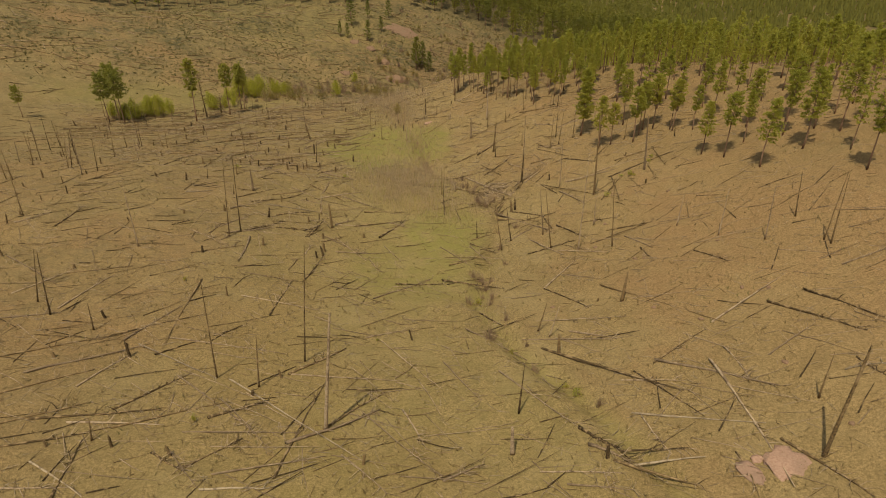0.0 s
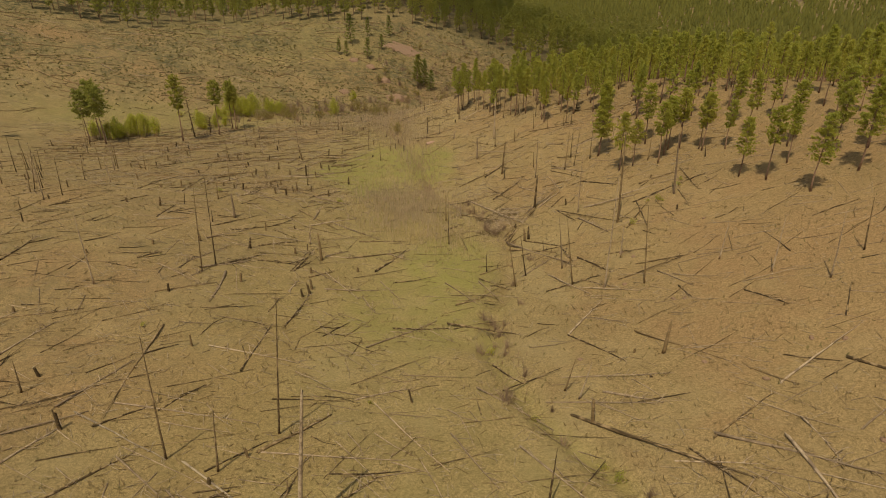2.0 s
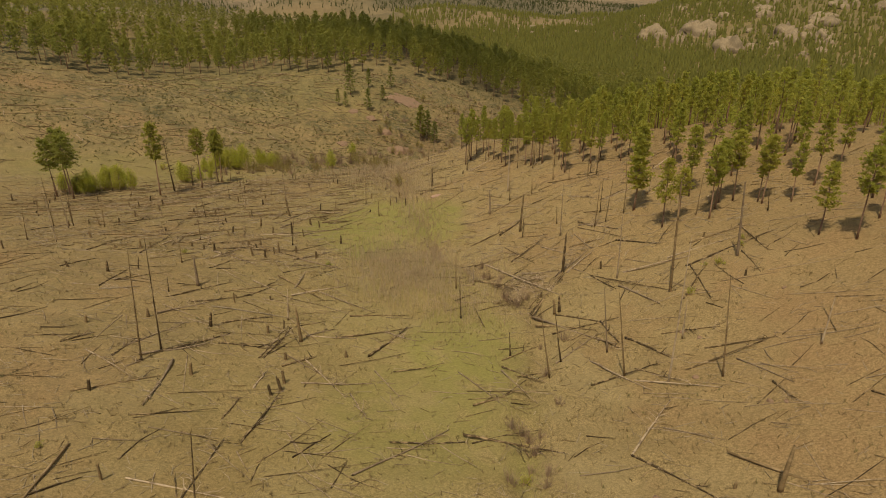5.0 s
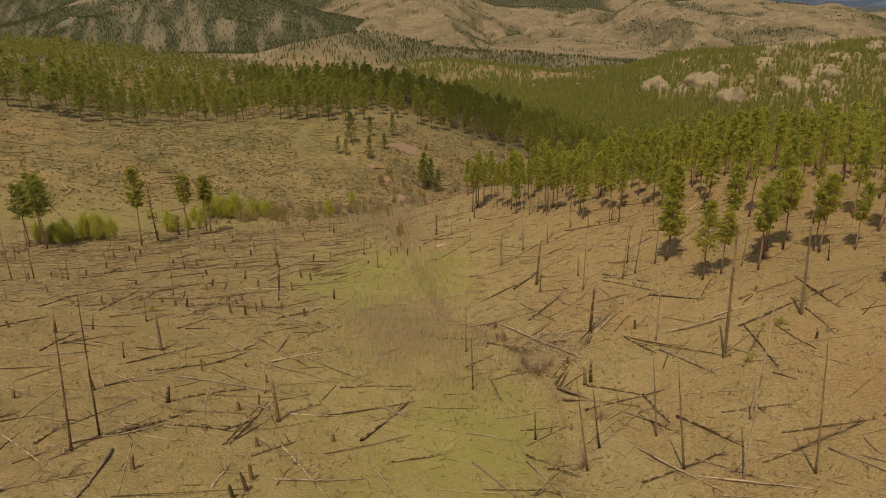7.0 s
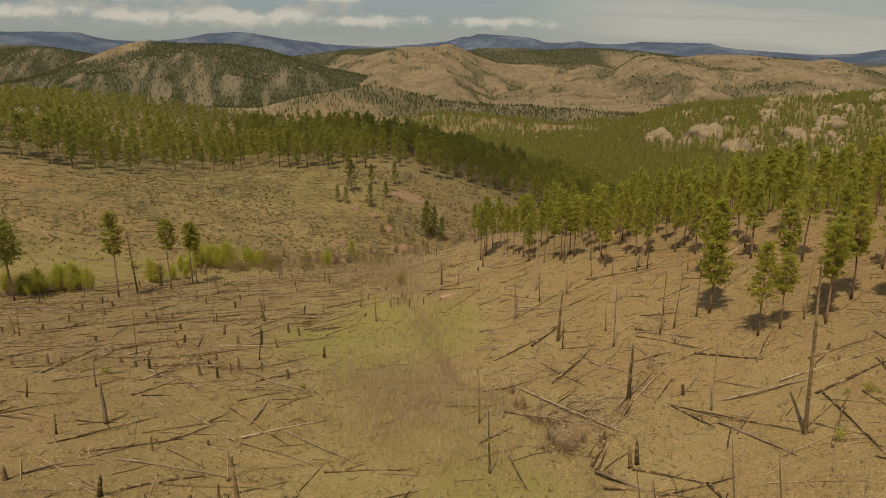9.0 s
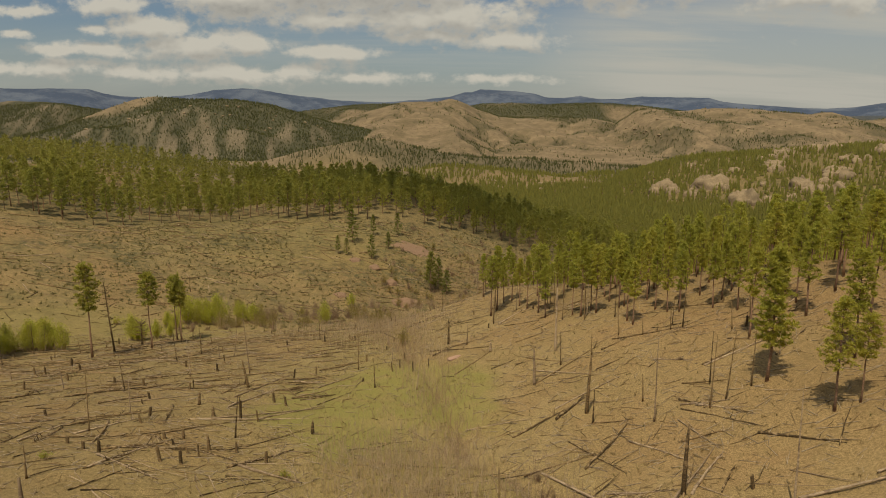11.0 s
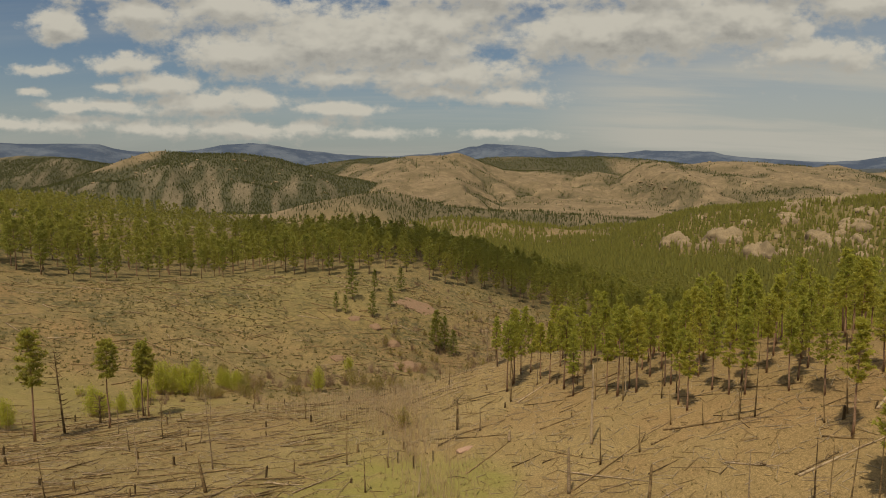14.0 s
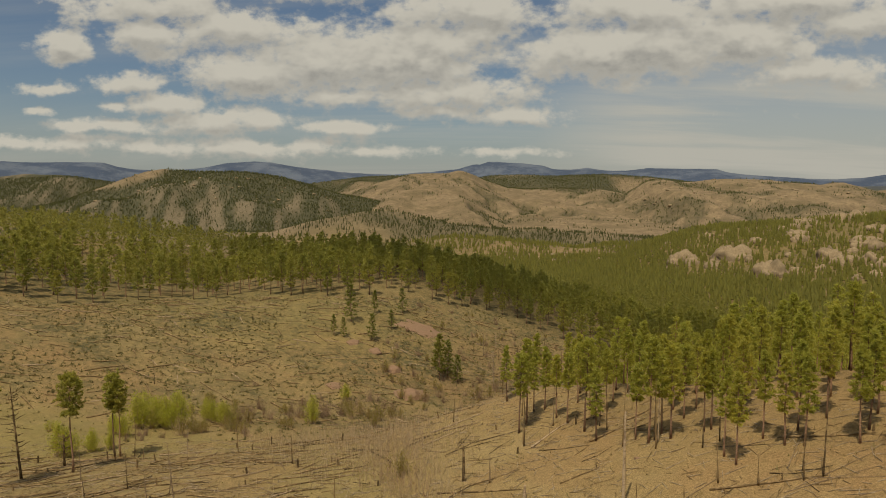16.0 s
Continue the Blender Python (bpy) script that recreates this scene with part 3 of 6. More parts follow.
# ---- pines ----
def pine_shapes(seed, tall, bare, wide, branches, tufts, blades, tuft_size, sides=7, limbs=True, rounded=False):
    """A ponderosa pine: a tapered, slightly bent trunk with limbs, and clumps of needles on their outer parts."""
    rnd = random.Random(seed)
    wood, crown = Shape(), Shape()
    bend = [(0.0, 0.0)]
    for n in range(7):
        bend.append((bend[-1][0] + rnd.uniform(-0.10, 0.10) * tall / 12, bend[-1][1] + rnd.uniform(-0.10, 0.10) * tall / 12))
    foot = 0.0105 * tall + 0.02

    def stem(h):
        k = min(max(h / tall, 0.0), 0.9999) * 7
        n = int(k)
        a, b = bend[n], bend[n + 1]
        return Vector((a[0] + (b[0] - a[0]) * (k - n), a[1] + (b[1] - a[1]) * (k - n), h))

    wood.tube([stem(tall * n / 7) - Vector((0, 0, 0.35 if n == 0 else 0)) for n in range(8)], [foot * (1.25 if n == 0 else 1 - 0.13 * n) for n in range(7)] + [0.02], sides)
    for n in range(branches):
        k = (n + rnd.random()) / branches
        h = tall * (bare + (0.985 - bare) * k)
        reach = wide * (min(1.0, 0.45 + 3.2 * k) * (1 - k) ** 0.62 * 1.08 + 0.12) * rnd.uniform(0.62, 1.15)
        if rounded:
            reach = wide * math.sin(math.pi * (0.14 + 0.80 * k)) ** 0.7 * rnd.uniform(0.55, 1.1)
        w = n * 2.399 + rnd.uniform(-0.5, 0.5)
        lift = rnd.uniform(-0.12, 0.28) + 0.55 * k * k
        root, out = stem(h), Vector((math.cos(w), math.sin(w), 0))
        tip = root + out * reach + Vector((0, 0, reach * lift))
        if limbs:
            wood.tube([root, tip], [0.042 * tall / 12, 0.010], 3, cap=False)
        for c in range(tufts):
            f = 0.34 + 0.72 * (c + rnd.random()) / tufts
            at = root + (tip - root) * f + Vector((rnd.gauss(0, 0.16), rnd.gauss(0, 0.16), rnd.gauss(0.05, 0.13))) * wide * 0.5
            for b in range(blades):
                way = Vector((rnd.gauss(0, 1) + out.x * 0.5, rnd.gauss(0, 1) + out.y * 0.5, rnd.gauss(0.30, 0.8))).normalized()
                side = way.orthogonal().normalized()
                side.rotate(Matrix.Rotation(rnd.uniform(0, 6.28), 3, way))
                crown.blade(at, way, side, tuft_size * rnd.uniform(0.7, 1.25), tuft_size * rnd.uniform(0.22, 0.36))
    for b in range(blades * 2):
        way = Vector((rnd.gauss(0, 0.5), rnd.gauss(0, 0.5), 1)).normalized()
        crown.blade(stem(tall * 0.985) - Vector((0, 0, 0.2)), way, way.orthogonal().normalized(), tuft_size * 1.2, tuft_size * 0.4)
    # a few bare dead limbs below the crown
    for n in range(4 if limbs else 0):
        h, w = tall * rnd.uniform(0.18, bare + 0.05), rnd.uniform(0, 6.28)
        root = stem(h)
        wood.tube([root, root + Vector((math.cos(w), math.sin(w), rnd.uniform(-0.3, 0.2))) * rnd.uniform(0.4, 1.0)], [0.022, 0.008], 3, cap=False)
    return wood, crown


def pine_kind(seed, tall, bare, wide, leaves=NEEDLES, branches=50, tufts=7, blades=11, tuft_size=0.43, rounded=False):
    """A tree to be copied, out of the way until it has been placed."""
    wood, crown = pine_shapes(seed, tall, bare, wide, branches, tufts, blades, tuft_size, rounded=rounded)
    return wood.mesh("trunk", PINE_BARK), crown.mesh("crown", leaves, smooth=False), tall


def plant_pine(kind, x, y, tall, turn, label, group, lean=0.0):
    wood, crown, own = kind
    tree = new("pine_tree")
    k = tall / own
    tree.matrix_basis = pose(x, y, on_ground(x, y), lean, 0, turn) @ Matrix.Diagonal((k, k, k, 1))
    part("trunk", wood, tree, "reddish-brown bark trunk, bare below")
    part("crown", crown, tree, "clumps of yellowish-green needles")
    return tagged(tree, label, "pine tree", group)


BROAD_PINE = pine_kind(97, 12.5, 0.27, 1.75, branches=86, tufts=10, blades=14, tuft_size=0.36)
FRONT_KINDS = [pine_kind(s, 12.5, b, w, branches=62, tufts=9, blades=14, tuft_size=0.34, rounded=r) for s, b, w, r in ((91, 0.40, 2.0, False), (92, 0.48, 1.8, True), (93, 0.38, 2.1, False), (94, 0.52, 2.0, True), (95, 0.44, 1.7, True))]
TALL_PINES = [pine_kind(s, 12.5, b, w) for s, b, w in ((1, 0.44, 1.3), (2, 0.40, 1.5), (3, 0.50, 1.25), (4, 0.45, 1.55), (5, 0.36, 1.3), (6, 0.48, 1.4))]
MIDDLE_PINES = [pine_kind(s, 12.5, b, w, branches=42, tufts=6, blades=9, tuft_size=0.55) for s, b, w in ((7, 0.40, 1.5), (8, 0.34, 1.65), (9, 0.46, 1.4))]
SPARE_PINES = [pine_kind(s, 11.0, b, w, branches=24, tufts=5, blades=10) for s, b, w in ((11, 0.45, 1.35), (12, 0.5, 1.2))]
VALLEY_KINDS = [pine_kind(s, 15.0, b, w, OLIVE_NEEDLES, 44, 8, 13, 0.50, True) for s, b, w in ((21, 0.50, 1.9), (22, 0.58, 2.0), (23, 0.60, 2.2))]
BROAD_VALLEY = pine_kind(24, 15.0, 0.50, 3.1, RIDGE_NEEDLES, 54, 9, 13, 0.50, True)
DARK_PINES = [pine_kind(s, 10.0, b, w, SPRUCE_NEEDLES, 38, 6, 8, 0.55) for s, b, w in ((31, 0.12, 1.9), (32, 0.2, 1.7))]
STOUT_NEAR = (
    (-28.8, 43.5, 12, 10.2), (-17.3, 45.3, 38, 5.6), (-8.6, 43.8, 39, 9.3), (-12, 54.9, 52, 7.8), (17, 52.6, -42, 15.3), (26.1, 49.8, -36, 11),
    (37.7, 56, -58, 10.1), (40.7, 57, -64, 8.5), (26.3, 43.1, -90, 17), (29.5, 36.6, -61, 7.5), (13.7, 42.1, -45, 4), (14.2, 40.2, -39, 3.6),
    (17.3, 37.5, -30, 6.6),
)
STOUT_MIDDLE = (
    (4.6, 75.7, -22, 8.4), (-27.7, 89.2, 43, 7), (-26.5, 91.3, 53, 8.1), (20.1, 91.8, -65, 7.1),
)
STOUT_FAR = (
    (-30.5, 100.7, 50, 7.5), (-23.4, 98.9, 35, 5.9), (-7.1, 97.2, 65, 8.6), (-20.4, 113.5, 89, 6.2), (-32.8, 124.9, 34, 5.2), (-20.8, 125.3, 53, 7.6),
    (-19.4, 122.1, -21, 6.7), (-47.4, 146.2, 60, 7.7), (-41.9, 142.6, 56, 6.3), (9.5, 116.6, -60, 17), (12, 128.1, 55, 9.9), (13.8, 113.3, 64, 17),
    (13.5, 99.5, -57, 14.1), (14.8, 102, -40, 6), (17.4, 97.2, -83, 5.7), (26.8, 112.4, -9, 8.6), (35.5, 115.4, 3, 8), (35, 110.4, 12, 11.9),
    (22.6, 105, -70, 8.3), (22.7, 130.4, -58, 8.6), (20.2, 125.8, -5, 4.2),
)
CHARRED_NEAR = (
    (-30.4, 40.2, 23, 8), (-22.6, 43.9, 28, 9.2), (-26.7, 42.3, 2, 7.7), (-7.3, 46.6, 52, 7.8), (-11.5, 44.2, 83, 14.8), (-33.4, 52.3, 39, 11.1),
    (-35.2, 48, 41, 7.7), (-33, 43.5, 32, 6.7), (-31.5, 50.6, 71, 6.5), (-37.9, 53.8, 33, 8.9), (-30, 59.4, 36, 10.4), (-30.3, 60, 68, 8.2),
    (-24.5, 57.3, 48, 9.9), (-25.6, 47.5, 55, 7.6), (-43.9, 60.6, 18, 5.8), (-28.5, 63, -85, 17), (-18.9, 69.4, 88, 10.9), (-12.8, 38.1, 21, 8.6),
    (-17.5, 39.2, 52, 5.2), (-28, 36.8, 98, 6.7), (-41.1, 67, 76, 8.7), (-20.8, 37.7, -33, 3.6), (24.6, 55.1, 35, 7.9), (33.4, 61.5, 32, 11),
    (15.7, 69.7, -58, 8.2), (25.2, 64.5, -54, 17), (46.3, 64.1, 10, 4.8), (21.1, 47.7, -66, 9.3), (17.6, 40.2, -10, 5.8), (2.3, 38.3, 34, 4.1),
    (23.7, 36.5, -92, 4.6), (38, 46.9, -75, 3.2), (16.9, 59.8, -33, 5.5), (6.4, 66.3, -62, 5.5),
)
CHARRED_MIDDLE = (
    (-16.7, 79, 83, 8.8), (-4.2, 75, 46, 10.6), (-2.4, 76.5, 2, 6.2), (-42, 73, 21, 7.3), (16.2, 77, 55, 9.3), (33.7, 73.2, -70, 6),
    (-53.9, 89.6, 92, 8.4), (-58.8, 88.5, 53, 4.8), (-19.4, 93.6, 85, 7.5), (-18.8, 94.2, 83, 8.1), (-31, 91.9, 67, 7.7), (24.8, 93.5, -14, 5.8),
    (16.9, 94.4, -66, 5),
)
CHARRED_FAR = (
    (-15.1, 98.1, 45, 3.8), (-31.2, 106.4, 54, 9.4), (-32.9, 120.7, 65, 4.8), (-30.9, 119.9, -29, 7.8), (-39.8, 133.7, 65, 9.2), (-54.1, 144.2, 44, 6.7),
    (-24.4, 140.3, 31, 13.8), (-41.8, 106.5, 86, 6.2), (-50.3, 121.8, 78, 6.4), (-71.7, 159.7, 59, 6.1), (-43.7, 123.7, 90, 10.4), (10.4, 126.4, -68, 9.2),
    (12.5, 118.2, -18, 5.7), (13.1, 100.5, -39, 8.1), (22.5, 108.8, -53, 12.8), (32.7, 113.1, -2, 9.4), (19.5, 110.8, -69, 5.6), (29.3, 103.9, -95, 9.7),
    (12.7, 141.6, 31, 9.8), (12.1, 152.1, 38, 12.5), (6.8, 115.8, -28, 8), (29.5, 140.9, 10, 8.8), (35.4, 105.2, -94, 6.5), (38, 111.4, -93, 10),
)
GREY_NEAR = (
    (-16.1, 42, 7, 9.4), (-21.6, 56.4, -7, 12.2), (-5.4, 61.9, 23, 5.4), (-2.8, 55.2, -56, 12), (-19.9, 46.1, -41, 11.4), (-3, 41.8, -50, 11.1),
    (-19.5, 37.2, -49, 5.9), (-29, 34.5, 4, 5), (-8.6, 51.8, -1, 10.8), (-47.1, 69.5, 59, 7.9), (-16.6, 43.5, -48, 8.2), (-5.6, 37.6, -49, 6.2),
    (-1.9, 44.1, -68, 5.9), (-18.8, 67.4, -8, 8.9), (20.5, 49.9, -15, 5.7), (11.5, 38, -6, 6), (16.5, 63.4, -11, 10), (14.3, 59.3, -11, 9.9),
    (6.4, 59.5, -45, 8.8), (9.6, 48.3, -58, 12.1), (28.4, 50.9, -88, 5.7), (34.4, 53.2, 31, 6.5), (18.4, 42, -79, 5.3), (2.4, 51.8, -64, 8),
    (12.7, 36.2, -14, 4.9),
)
GREY_MIDDLE = (
    (-50.1, 72.1, -36, 12.3), (13.4, 94.6, 46, 7.7),
)
GREY_FAR = (
    (-13.6, 97.2, 8, 5.5), (-6.2, 98.4, -34, 4.3), (-22.9, 108.8, -38, 7.8), (-13.7, 107.7, -37, 10.2), (-46.9, 129.3, 35, 7.4), (19.9, 126.2, -80, 7.6),
    (2.1, 137.1, 6, 7.4),
)
BLEACHED_NEAR = (
    (-25.4, 52.6, -30, 10.7), (-12.5, 44.5, -38, 17), (-14.9, 35.3, 9, 4.9), (-28.2, 35.5, -32, 6.6), (22.4, 43.5, -19, 10.5), (18.6, 38.7, -6, 5.5),
    (37.7, 47.1, -4, 3.3),
)
BLEACHED_FAR = (
    (-23.2, 101.1, -6, 10), (-39.6, 103.5, 26, 4.3),
)
THICK_SNAGS = (
    (-9.5, 43.5, 12.5, 1.1), (6.4, 40.8, 3, -0.2), (12.7, 56.5, 2.7, -0.2), (21.5, 66.4, 3.7, 0.1), (29.9, 37.7, 10.4, 0.5), (-32, 107.8, 3.9, -0.1),
    (-16.7, 95.2, 4.4, -0.2), (-26.6, 95.9, 1.7, 0.2), (-33.7, 96.9, 1.1, 0.1), (-43.7, 109.1, 1.5, 0.1), (-33.2, 142.6, 1.6, 0.1), (-30, 138.2, 1.2, 0.1),
    (-26.2, 126.2, 1.6, -0), (-18, 134.2, 1.5, -0), (11.5, 136.7, 6.5, 0.2), (15.3, 116.7, 5.8, -0), (25.9, 104, 13.8, -0.6), (34.8, 107.7, 9.4, -1),
    (7.2, 148.2, 4.6, -0.2), (12.4, 104.4, 2, -0.2), (13, 104.6, 2.1, -0.2), (-30.4, 152.8, 3.9, -1.1), (11.3, 158.3, 9.4, -0.1),
)
THICK_SNAGS_24 = (
    (-3.7, 172.2, 4.3, -0), (2.6, 164.5, 1.5, -0),
)
THIN_SNAGS = (
    (-60.7, 89.5, 7.6, -0), (-40.3, 80.2, 9, -0.1), (-29.9, 86.2, 11.5, 0.8), (-28.9, 88.4, 11.8, 0.5), (-13.4, 54.6, 13.2, 1.1), (-20.8, 50.2, 10.8, 0.2),
    (-45, 64, 6.7, 1.2), (-42, 61, 8.2, 1), (-36, 58.1, 3.4, 0.2), (-16.6, 49.1, 5.6, 0.4), (-27.7, 40.1, 2.5, 0.4), (32.7, 44.4, 5.1, -0.1),
    (7.5, 46.4, 5.8, 0.1), (11.3, 62, 3.9, 0.7), (12.3, 60.4, 4.1, 0.9), (19.9, 84.6, 14.8, -0.2), (24.3, 83.4, 10.2, -1), (16.5, 87, 9.2, -1.5),
    (36.4, 78.3, 6.6, -0), (40, 73.5, 7.2, -0.3), (44.8, 69.7, 8.7, 0.2), (45, 68.5, 8.6, -0.4), (33.2, 84.6, 4.7, 0.2), (44.9, 77, 6, -0.6),
)
THIN_SNAGS_24 = (
    (9.5, 88.6, 8.5, -1.7), (-25.1, 130.7, 4.5, 0.4), (-19.2, 100.3, 3.9, 0.2), (-58.9, 137.9, 3, -0.4), (-57.3, 136.3, 4.4, 0.2), (-40.7, 111.1, 1.8, 0.3),
    (-34.3, 104.4, 1.9, 0.1), (-36.9, 115.8, 2.9, 0.1), (11.7, 134.3, 3.8, -0), (21.5, 111.7, 9.2, -0.3), (23.6, 92.4, 4.6, -0.2), (11.2, 92, 6, -1.2),
    (0.6, 115.7, 5.3, -0.1), (1, 105.3, 5.7, -0.2), (16.1, 92.8, 7.5, -1), (17.2, 131.3, 8.8, -0.2), (17.4, 136.3, 3.2, -0.2), (3, 116.6, 3, -0.1),
    (6.1, 94.4, 3, -0.2), (42.6, 118.2, 2.7, -0.4), (-32.9, 161.8, 9.4, -0.5), (-77.7, 256.2, 5.7, -0), (-17, 162.8, 5.6, 0.1), (-13.5, 153.5, 4.1, -0.1),
)
THIN_SNAGS_48 = (
    (-7.8, 151.7, 4.4, 0.4), (-27.6, 188.4, 4.5, -0.1), (-12.1, 162.7, 3.9, 0.3), (19.8, 157.6, 4.4, -0.2), (11.2, 152.9, 4.6, -0.2), (22.4, 155.1, 2.6, -0.1),
    (15.3, 153.2, 3, -0.1), (-0.8, 170.2, 3.2, -0), (42.2, 164.2, 4.2, -0.4),
)
STUMPS = (
    (-30.3, 53.3, 1.9, 0), (13.9, 39.5, 1.5, -0.1), (20.3, 115.6, 1.2, -0.2),
)
FRONT_PINES = (
    (43.3, 106.4, 9), (45.4, 102.4, 10.5), (47.9, 95.1, 10.5), (54.6, 97.2, 12), (60.7, 99.3, 12), (56.8, 84.4, 11), (42.9, 120.9, 9.5), (37.6, 123.5, 10), (57.5, 109.8, 11), (52.2, 112.1, 10), (54.7, 104.2, 10.5),
    (28.6, 132.4, 13.7), (30.3, 123.1, 10.2), (32.4, 123, 7.6), (38.8, 125.5, 9.2), (40.5, 124.8, 10.2), (42.8, 122, 7.8),
    (45.7, 118.6, 7.4), (46.2, 129.3, 7.9), (36.6, 131.5, 10.9), (36, 121, 10.3),
)
EDGE_PINES = (
    (31.4, 143.5, 9.6), (33.8, 152.9, 5.5), (34, 158.8, 8.6), (32.2, 157, 4.8), (28.6, 159.7, 4.9), (27.4, 161.1, 7.8),
    (22.3, 159.9, 7.9), (22.1, 162.3, 6.1), (23.5, 169.8, 6.6), (22.7, 169.8, 7.4), (19.4, 170.8, 9.8), (19.1, 173.2, 6.9),
    (17.1, 171.3, 10.9), (16.2, 173.4, 5.6), (12.3, 176.5, 6.1), (11.8, 181.6, 12.7), (10.4, 186.7, 8.8), (5.2, 189.9, 11.3),
    (6.8, 195.3, 7.9), (3.9, 186.4, 9.8), (8.4, 195.3, 8.6), (33, 164.3, 6.8), (36.4, 161.6, 4.8), (40.1, 153.7, 5.7),
    (16.2, 188.9, 7.1), (9.4, 189.9, 7.9), (3.4, 203.5, 6.4), (22.9, 177.2, 6.9), (26.5, 163.9, 4.8), (26.9, 169.7, 6.6),
    (29.8, 163.6, 5.6),
)
VALLEY_PINES = (
    (-66.6, 181.2, 16.8), (-60.2, 190.6, 14.6), (-60, 202.3, 13.6), (-59, 202.1, 12.5), (-41, 325.5, 12.6), (-34.8, 340, 8.2),
    (-41.2, 311.6, 6.3), (-44.4, 311.4, 6.6), (-32.6, 313.5, 8.7), (-27.6, 327.7, 6.8), (-25.5, 348.6, 9.2), (-10.2, 296.3, 13.8),
)
STOUT_LATER = (
    (-26.9, 82.6, -87, 8.3), (27.4, 78.8, -85, 3.5), (-37.7, 128.6, -74, 8.1), (-28.0, 147.1, 70, 9.4), (10.2, 138.4, 48, 5.6),
)
CHARRED_LATER = (
    (-30.3, 85.5, 61, 1.6), (-30.0, 81.5, 33, 7.2), (-19.7, 80.1, 84, 3.6), (-18.5, 85.5, 85, 3.4), (-32.4, 88.4, 83, 4.0), (-15.9, 90.5, 52, 4.6),
    (-11.4, 86.4, 12, 6.8), (-37.9, 90.2, 51, 3.3), (12.6, 111.0, 58, 10.9), (15.9, 87.0, -64, 9.0), (16.7, 87.0, 20, 7.3), (19.3, 86.2, -53, 5.0),
    (20.3, 83.5, -33, 7.9), (26.6, 87.2, 14, 9.5), (27.9, 88.8, -15, 6.4), (27.7, 82.9, -71, 6.7), (6.8, 89.5, -32, 4.3), (3.8, 84.1, 35, 5.0),
    (-61.6, 157.8, 45, 6.4), (-55.2, 145.8, 86, 5.7), (-44.7, 148.1, 50, 14.1), (-37.9, 144.5, 48, 8.6), (-46.5, 133.1, 58, 4.0), (-38.9, 135.5, 38, 9.6),
    (-42.0, 128.4, 83, 9.1), (-41.4, 126.2, -89, 5.0), (-46.4, 140.4, -79, 7.4), (-38.2, 131.0, 65, 7.5), (-30.2, 132.7, 51, 9.5), (-31.3, 124.7, 10, 6.7),
    (-31.9, 123.5, 70, 10.2), (-32.0, 152.2, 82, 7.9), (-36.5, 155.7, 32, 8.7), (-54.0, 171.3, 59, 14.5), (-49.9, 163.2, 78, 7.3), (-42.3, 159.8, 29, 9.6),
    (-28.3, 154.4, 74, 15), (-23.9, 124.4, -23, 4.4), (-34.5, 137.1, -74, 8.0), (-18.9, 156.8, 58, 8.0), (13.5, 133.6, -17, 4.3), (22.5, 128.0, -58, 9.2),
    (15.9, 125.3, -61, 7.3), (27.2, 140.9, 14, 4.4), (34.2, 139.2, 35, 6.3), (23.1, 144.2, -47, 5.1), (9.2, 167.6, 24, 5.8), (-0.1, 171.4, 24, 6.3),
)
GREY_LATER = (
    (-12.9, 87.5, -55, 9.2), (-14.9, 89.4, -40, 6.9), (-32.4, 85.0, -37, 8.3), (-9.0, 82.3, -65, 4.6), (-6.7, 87.4, -61, 5.7), (2.5, 86.3, -62, 8.7),
    (6.3, 86.7, -63, 6.5), (-22.0, 141.5, 48, 9.0), (-25.6, 137.7, 16, 12.7),
)
STUMPS_LATER = (
    (-39.1, 94.2, 0.8, 0.1), (-17.3, 90.5, 1.0, -0.0), (-16.2, 83.7, 1.6, -0.3), (-16.3, 85.4, 1.5, -0.1), (-24.8, 84.8, 1.3, 0.1), (-31.7, 79.9, 1.1, 0.1),
    (-20.5, 96.3, 1.0, -0.0), (-19.6, 102.5, 1.0, 0.0), (-11.5, 93.0, 0.8, 0.0), (-62.3, 160.4, 1.3, -0.0), (-56.0, 155.1, 1.2, -0.0), (-58.3, 162.5, 1.1, -0.1),
    (-25.3, 146.3, 1.1, -0.0), (-29.6, 128.8, 1.1, -0.0), (-34.7, 122.6, 1.2, 0.1), (-36.4, 123.2, 0.8, 0.0), (-38.8, 124.9, 0.7, -0.0), (-28.9, 121.8, 1.4, -0.2),
    (-31.2, 128.3, 0.8, -0.1), (-27.2, 122.1, 1.3, 0.0), (-38.2, 163.4, 1.2, -0.0), (-44.1, 166.4, 1.2, -0.0), (-26.7, 137.6, 2.6, 0.1), (-36.0, 135.7, 1.2, 0.3),
    (-49.0, 154.0, 0.9, 0.1),
)

EDGE_LABEL = "tall ponderosa pine with bare trunk at the wood's edge"
WOOD_LABEL = "ponderosa pine standing among others on the slope"
planted = []
rnd = random.Random(7)
for x, y, tall in FRONT_PINES:
    plant_pine(BROAD_PINE if (x, y) == (28.6, 132.4) else rnd.choice(FRONT_KINDS + SPARE_PINES[:1]), x, y, min(max(tall, 8.0), 14), rnd.uniform(0, 360), EDGE_LABEL, "pines along the wood's edge")
    planted.append((x, y))
for x, y, tall in EDGE_PINES:
    if y < 230 and x > 3:
        plant_pine(rnd.choice(FRONT_KINDS[:3] + TALL_PINES), x, y, min(max(tall * 1.1, 9.0), 12.0), rnd.uniform(0, 360), EDGE_LABEL, "pines along the wood's edge")
        planted.append((x, y))
